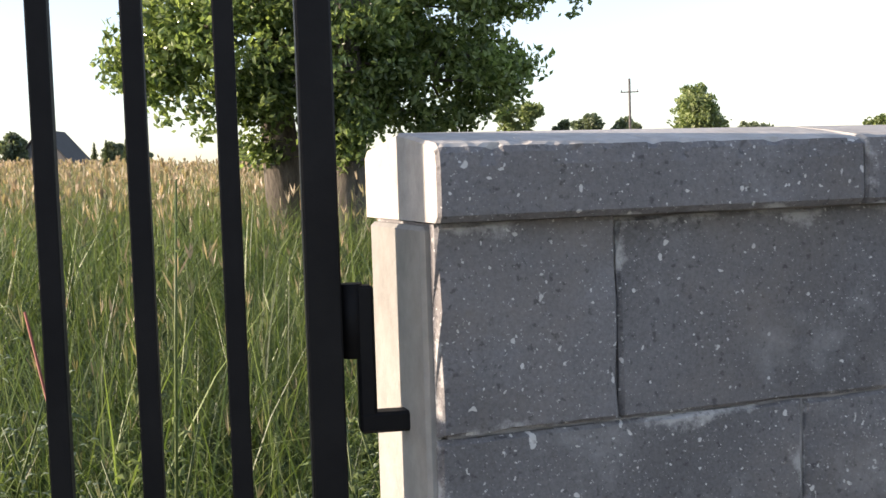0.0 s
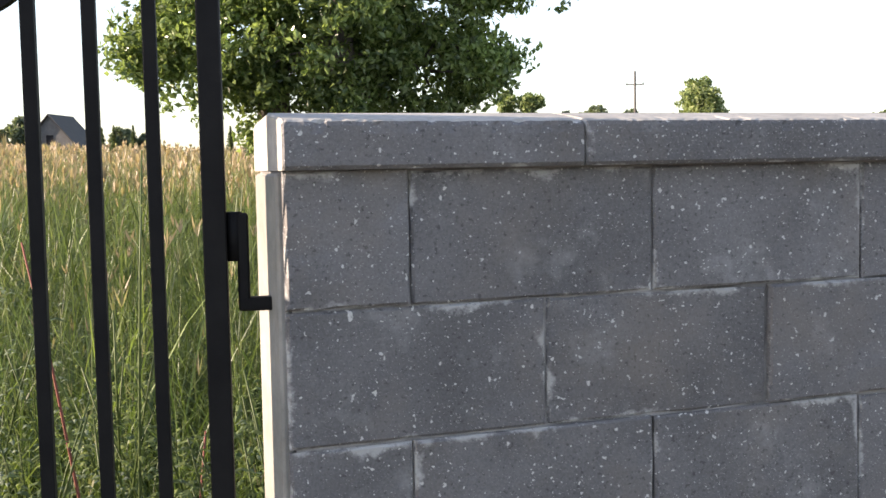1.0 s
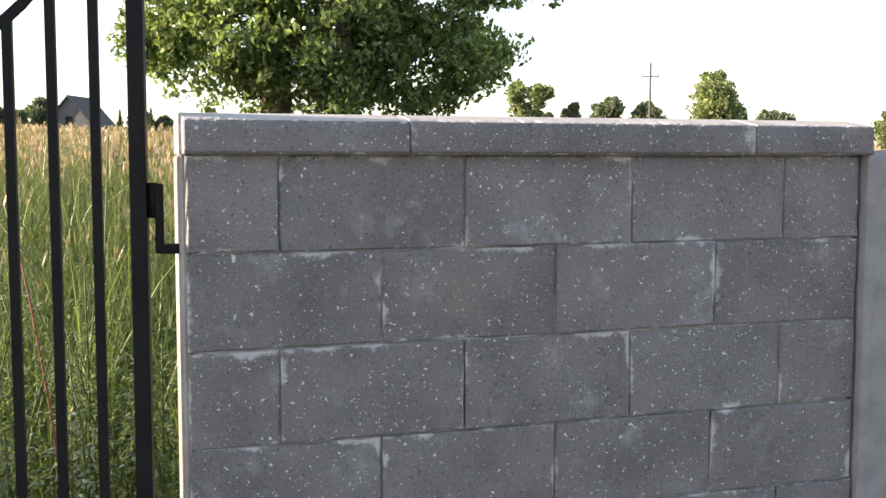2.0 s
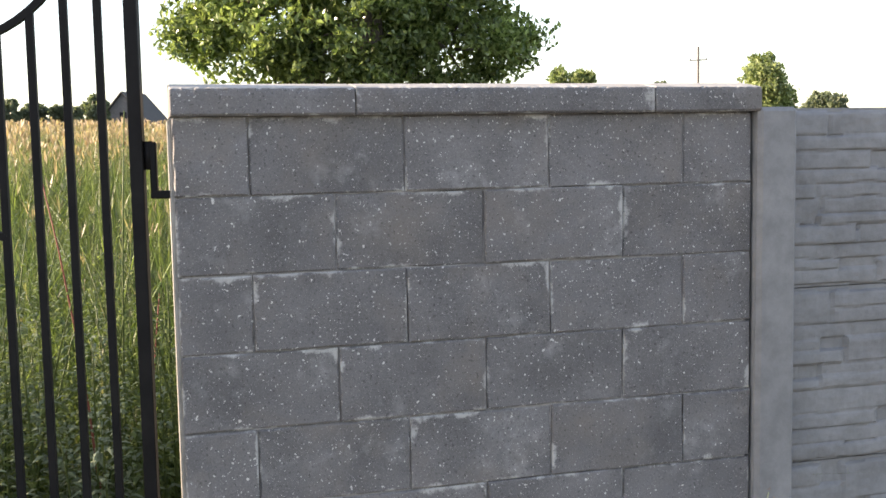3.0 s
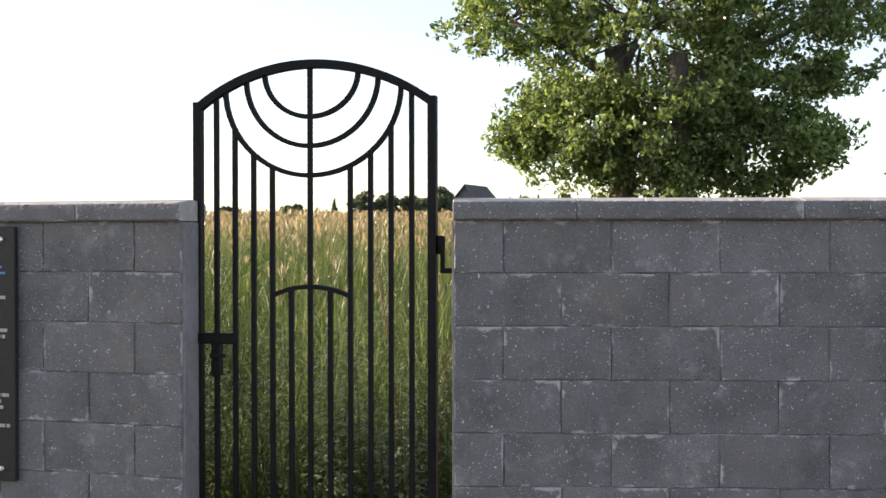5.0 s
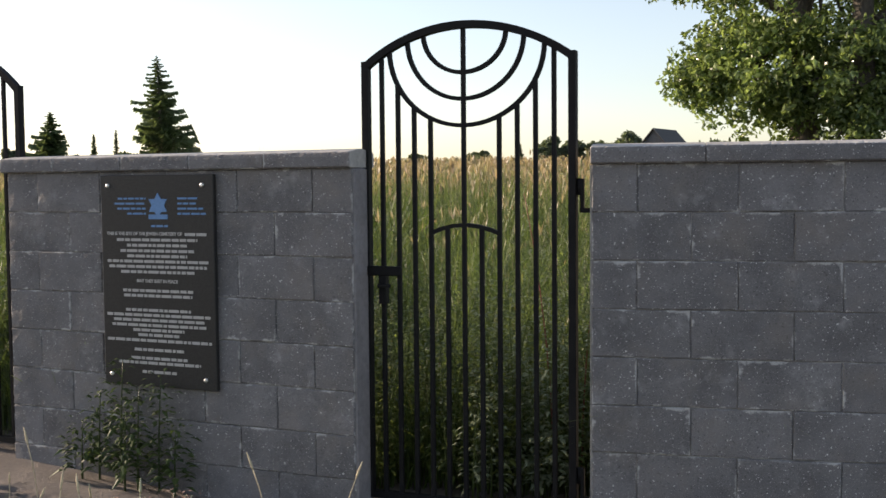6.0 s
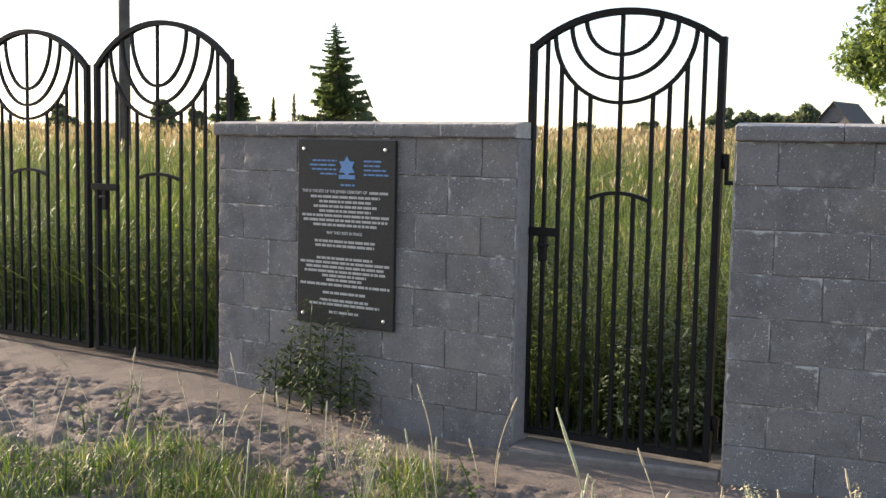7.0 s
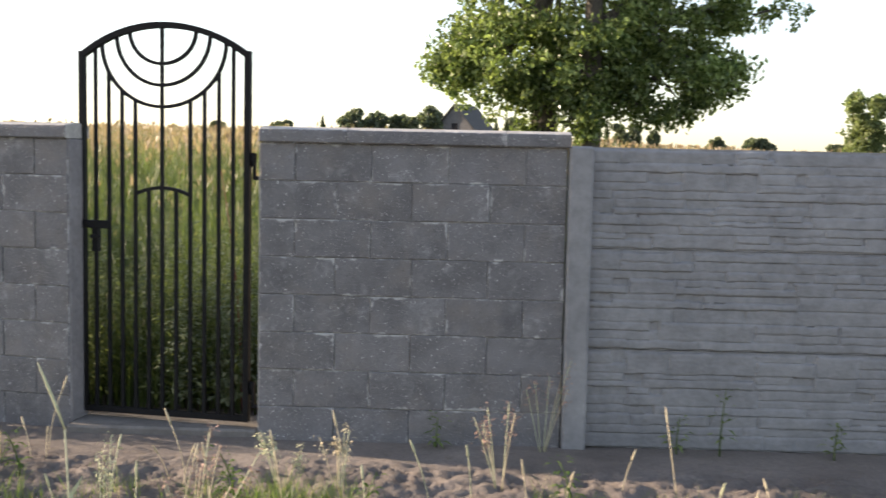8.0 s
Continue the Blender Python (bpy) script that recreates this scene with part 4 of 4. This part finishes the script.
for i, (x, y, top, w) in enumerate(((-24.5, 38.9, 3.95, 0.6), (-23.7, 39.4, 4.15, 0.45), (2.4, 86.0, 5.1, 0.9), (3.2, 84.0, 5.2, 1.0), (4.8, 87.4, 5.35, 1.1), (9.6, 67.8, 4.45, 0.9), (-12.2, 85.8, 5.0, 0.9), (-13.3, 93.3, 5.1, 0.9))):
    conifer(x, y, top, w, "small dark spruce on the skyline", 30 + i)


# ---- weeds behind the pedestrian gate ----
def weed(name, x, y, h, mat, stem_mat, label, leaves, size, lean=(0, 0), spread=0.1, z0=None):
    """A leafy stalk: a tapering stem and leaves set round it."""
    zg = float(ground_z(x, y)) if z0 is None else z0
    p = new(name)
    p.matrix_world = pose(x, y, zg)
    tagged(p, label, "weed")
    pts = [Vector((lean[0] * f * f * h, lean[1] * f * f * h, h * f)) for f in [i / 6 for i in range(7)]]
    bm = bmesh.new()
    tube(bm, pts, [0.006 - 0.004 * i / 6 for i in range(7)], 6)
    part("stem", bm, stem_mat, p)
    V, F = [], []
    r = random.Random(int(abs(x * 917 + y * 331)))
    for i in range(leaves):
        f = r.uniform(0.12, 1.0)
        c = Vector((lean[0] * f * f * h, lean[1] * f * f * h, h * f))
        a = r.uniform(0, 6.28)
        d = Vector((math.cos(a), math.sin(a), r.uniform(-0.2, 0.8))).normalized()
        s = d.cross(Vector((0, 0, 1))).normalized()
        L = size * r.uniform(0.5, 1.2) * (1.15 - 0.6 * f)
        q = c + d * r.uniform(0, spread)
        droop = Vector((0, 0, -L * 0.35))
        o = len(V)
        V += [tuple(q), tuple(q + d * L * 0.45 + s * L * 0.2), tuple(q + d * L + droop), tuple(q + d * L * 0.45 - s * L * 0.2), tuple(q + d * L * 0.5 + Vector((0, 0, L * 0.06)))]
        F += [(o, o + 1, o + 4), (o + 1, o + 2, o + 4), (o + 2, o + 3, o + 4), (o + 3, o, o + 4)]
    tagged(raw_mesh("leaves", V, F, mat, None, p), kind="stuff")
    return p


for i in range(20):
    r = random.Random(300 + i)
    weed("mugwort", r.uniform(-0.62, -0.02), r.uniform(0.42, 0.85), r.uniform(0.55, 1.15), M_SILVERLEAF, M_WEED, "pale silvery-leaved mugwort in the meadow grass", 130, 0.062, (r.uniform(-0.15, 0.15), r.uniform(-0.15, 0.05)), 0.07)
weed("dock", -0.22, 0.60, 1.45, M_WEED, M_REDSTEM, "tall reddish dock stalk behind the gate", 26, 0.06, (-0.10, 0.03), 0.02)
weed("dock", -0.10, 0.70, 1.05, M_WEED, M_REDSTEM, "reddish dock stalk with narrow green leaves", 30, 0.07, (0.06, 0.0), 0.02)
weed("dock", -0.17, 0.95, 1.62, M_BRIGHT, M_WEED, "tall pale seeding dock above the meadow grass", 60, 0.035, (0.03, 0.03), 0.03)
for i in range(90):
    r = random.Random(100 + i)
    weed("meadow_weed", r.uniform(-1.5, 0.3), r.uniform(0.45, 1.5), r.uniform(0.5, 1.15), M_BRIGHT if i % 2 else M_WEED, M_WEED, "leafy green weed among tall grass", 90, 0.070, (r.uniform(-0.2, 0.2), r.uniform(-0.2, 0.1)), 0.08)
for i in range(80):
    r = random.Random(500 + i)
    weed("meadow_weed", r.uniform(-1.2, 0.9), r.uniform(0.5, 1.6), r.uniform(0.8, 1.28), M_SILVERLEAF if i % 3 == 0 else M_BRIGHT, M_WEED, "slender weed with small pale leaves among tall grass", 150, 0.042, (r.uniform(-0.2, 0.2), r.uniform(-0.2, 0.1)), 0.07)
for i in range(90):
    r = random.Random(200 + i)
    x = r.uniform(-7.0, -3.0)
    weed("meadow_weed", x, 0.32 - 0.17 * x + r.uniform(0.0, 0.9), r.uniform(0.4, 1.0), M_BRIGHT if i % 4 == 0 else M_WEED, M_WEED, "leafy green weed among tall grass", 90, 0.085, (r.uniform(-0.2, 0.2), r.uniform(-0.2, 0.1)), 0.10)

# ---- verge in front of the wall ----
def verge():
    n = 120000
    xs, ys = rng.uniform(-5.2, 3.6, n), rng.uniform(-4.4, -0.25, n)
    dens = np.array([noise.noise(Vector((a * 1.3, b * 1.6, 7.0))) + 0.5 * noise.noise(Vector((a * 3.7, b * 4.1, 9.0))) for a, b in zip(xs, ys)])
    bare = 0.9 * step(-xs, 2.3, 3.2) * step(ys, -1.2, -0.8) + 0.9 * step(ys, -1.05, -0.7) * step(xs, -1.3, -0.9)
    keep = dens - bare + 0.55 * step(-ys, 0.7, 1.5) * step(-xs, -0.2, 1.0) > rng.uniform(-0.15, 0.6, n)
    xs, ys, dens = xs[keep], ys[keep], dens[keep]
    hs = rng.uniform(0.05, 0.16, len(xs)) * (1 + 0.9 * np.clip(dens, 0, 1))
    dry = np.where(rng.uniform(0, 1, len(xs)) < 0.16, rng.uniform(0.6, 1.0, len(xs)), 0.05)
    a = blades(xs, ys, hs, rng.uniform(0.003, 0.007, len(xs)), np.abs(rng.normal(0.5, 0.35, len(xs))), dry, 3)
    v, f, d = join(a)
    # dry blades are straw-coloured along their whole length
    d = np.where(np.repeat(dry, 7) > 0.5, np.repeat(dry, 7), d)
    ob = raw_mesh("verge_grass", v, f, M_LAWN, d)
    tagged(ob, "patchy green and straw-coloured grass on sandy soil", "grass", kind="stuff")


verge()


def seed_stalk(h, head, width, mat, label, name="timothy_stalk", bend=0.1):
    p = new(name)
    tagged(p, label, "grass stalk", "seed stalks on the verge")
    pts = [Vector((bend * f * f * h, 0, h * f)) for f in [i / 5 for i in range(6)]]
    bm = bmesh.new()
    tube(bm, pts, [0.0022] * 6, 5)
    part("stem", bm, mat, p)
    bm = bmesh.new()
    end = pts[-1]
    d = (pts[-1] - pts[-2]).normalized()
    tube(bm, [end - d * 0.005, end + d * head * 0.15, end + d * head * 0.6, end + d * head], [0.002, width, width * 0.9, 0.002], 7)
    part("seed_head", bm, mat, p)
    return p


M_STRAW = plain("straw", (0.50, 0.43, 0.29), 0.8, 0, 0.25, 60)
M_PALE = plain("pale_green_straw", (0.46, 0.47, 0.30), 0.8, 0, 0.2, 60)
M_PINK = plain("dull_pink_seed", (0.34, 0.22, 0.17), 0.9, 0, 0.3, 80)
kinds = [seed_stalk(0.24, 0.06, 0.005, M_PALE, "thin pale timothy stalk with a narrow seed head"), seed_stalk(0.33, 0.075, 0.005, M_STRAW, "dry straw-coloured timothy stalk", bend=0.22),
         seed_stalk(0.17, 0.05, 0.005, M_STRAW, "short dry seed stalk in patchy grass", bend=0.3)]
spots = []
r = random.Random(31)
for i in range(36):
    spots.append((r.uniform(-3.4, -0.9), r.uniform(-1.5, -0.30)))
for i in range(22):
    spots.append((r.uniform(-0.6, 2.9), r.uniform(-1.6, -0.75)))
for i, (x, y) in enumerate(spots):
    m = pose(x, y, float(ground_z(x, y)) - 0.01, r.uniform(-12, 12), r.uniform(-12, 12), r.uniform(0, 360))
    if i < 3:
        kinds[i].matrix_world = m
    else:
        copy_thing(kinds[i % 3], m)


def ribbon(bm, pts, widths):
    vs = [(bm.verts.new(Vector(p) + Vector((w, 0.3 * w, 0))), bm.verts.new(Vector(p) - Vector((w, 0.3 * w, 0)))) for p, w in zip(pts, widths)]
    for a, b in zip(vs, vs[1:]):
        bm.faces.new((a[0], b[0], b[1], a[1]))
    return bm


def tall_stalk():
    p = new("foxtail_stalk")
    p.matrix_world = pose(-0.10, -2.41, float(ground_z(-0.10, -2.41)) - 0.01)
    tagged(p, "tall bleached foxtail stalk with a bent leaf", "grass stalk")
    bm = tube(bmesh.new(), [(0.02, 0, 0), (0.012, 0, 0.25), (0.008, 0, 0.46), (0.004, -0.02, 0.70)], [0.004, 0.004, 0.003, 0.0025], 6)
    part("stem", bm, M_PALE, p)
    bm = tube(bmesh.new(), [(0.004, -0.02, 0.70), (-0.012, -0.04, 0.77), (-0.035, -0.06, 0.85), (-0.052, -0.08, 0.915)], [0.0025, 0.0042, 0.0042, 0.0015], 8)
    part("seed_head", bm, M_PALE, p)
    bm = ribbon(bmesh.new(), [(0.012, 0, 0.28), (0.008, 0, 0.45), (0.014, 0, 0.49), (0.03, 0, 0.515), (0.05, 0, 0.55)], [0.006, 0.009, 0.007, 0.006, 0.001])
    part("leaf_blade", bm, M_PALE, p)


def panicle_clump(x, y, h, n, mat, label, spread=0.12, name="panicle_grass"):
    """A tuft of dry stems with feathery drooping heads."""
    p = new(name)
    p.matrix_world = pose(x, y, float(ground_z(x, y)) - 0.01)
    tagged(p, label, "grass clump")
    r = random.Random(int(abs(x * 77 + y * 131)) + n)
    for i in range(n):
        a, s = r.uniform(0, 6.28), r.uniform(0.2, 1.0) * spread
        hh = h * r.uniform(0.65, 1.0)
        tip = Vector((math.cos(a) * s * 1.6, math.sin(a) * s * 1.6, hh))
        base = Vector((math.cos(a) * 0.015, math.sin(a) * 0.015, 0))
        pts = [base.lerp(tip, f) + Vector((0, 0, 0.05 * hh * math.sin(math.pi * f))) for f in [k / 5 for k in range(6)]]
        part("stem", tube(bmesh.new(), pts, [0.002] * 6, 4), M_PALE if i % 3 else M_STRAW, p)
        V, F = [], []
        for k in range(46):
            f = r.uniform(0.66, 1.04)
            c = base.lerp(tip, f) + Vector((r.gauss(0, 0.014), r.gauss(0, 0.014), r.gauss(0, 0.012)))
            e = c + Vector((r.gauss(0, 0.008), r.gauss(0, 0.008), -r.uniform(0.0, 0.016)))
            w = Vector((r.gauss(0, 0.003), r.gauss(0, 0.003), 0.001))
            o = len(V)
            V += [tuple(c - w), tuple(c + w), tuple(e)]
            F.append((o, o + 1, o + 2))
        raw_mesh("seed_head", V, F, mat, None, p)
    return p


tall_stalk()
panicle_clump(0.15, -1.92, 0.58, 10, M_PINK, "dull pink panicle grass gone to seed", 0.16)
panicle_clump(-0.30, -1.5, 0.46, 4, M_PALE, "greyish seed stalks on the sandy verge", 0.05)
panicle_clump(0.28, -0.85, 0.30, 7, M_PALE, "low pale grass going to seed", 0.12)
panicle_clump(0.55, -0.9, 0.32, 6, M_STRAW, "dry tangled seed grass", 0.10)
panicle_clump(1.50, -0.10, 0.50, 6, M_PINK, "dry brownish weeds at the foot of the wall", 0.14)
panicle_clump(1.27, -0.77, 0.46, 6, M_PINK, "dry pinkish seed grass on the verge", 0.10)
panicle_clump(-1.35, -1.05, 0.36, 10, M_STRAW, "straw-coloured tuft of dead grass", 0.12)
panicle_clump(-1.62, -0.70, 0.34, 8, M_PINK, "brownish dead grass tuft", 0.12)
for x, out, h in ((-2.30, 0.06, 0.62), (-2.18, 0.10, 0.50), (-2.42, 0.08, 0.45), (-2.08, 0.06, 0.56), (-2.22, 0.16, 0.40), (-2.50, 0.12, 0.30), (-1.98, 0.08, 0.34)):
    weed("nettle", x, 0.10 - 0.2035 * (x + 1.053) - out, h, M_NETTLE, M_NETTLE, "dark green nettle growing against the wall", 95, 0.085, (0.08, -0.08), 0.08)
for x, y, h in ((2.42, -0.08, 0.36), (2.2, -0.06, 0.2), (0.95, -0.06, 0.16), (3.0, -0.1, 0.2)):
    weed("nettle", x, y, h, M_WEED, M_WEED, "small green weed at the fence foot", 26, 0.06, (0.05, -0.05), 0.05)
for i in range(34):
    q = random.Random(400 + i)
    x, y = (q.uniform(-3.0, -0.8), q.uniform(-1.9, -0.5)) if i < 22 else (q.uniform(-0.5, 3.2), q.uniform(-1.8, -0.85))
    weed("verge_weed", x, y, q.uniform(0.10, 0.26), M_LAWN, M_LAWN, "low leafy green weed on the verge", 30, 0.06, (q.uniform(-0.3, 0.3), q.uniform(-0.3, 0.3)), 0.05)
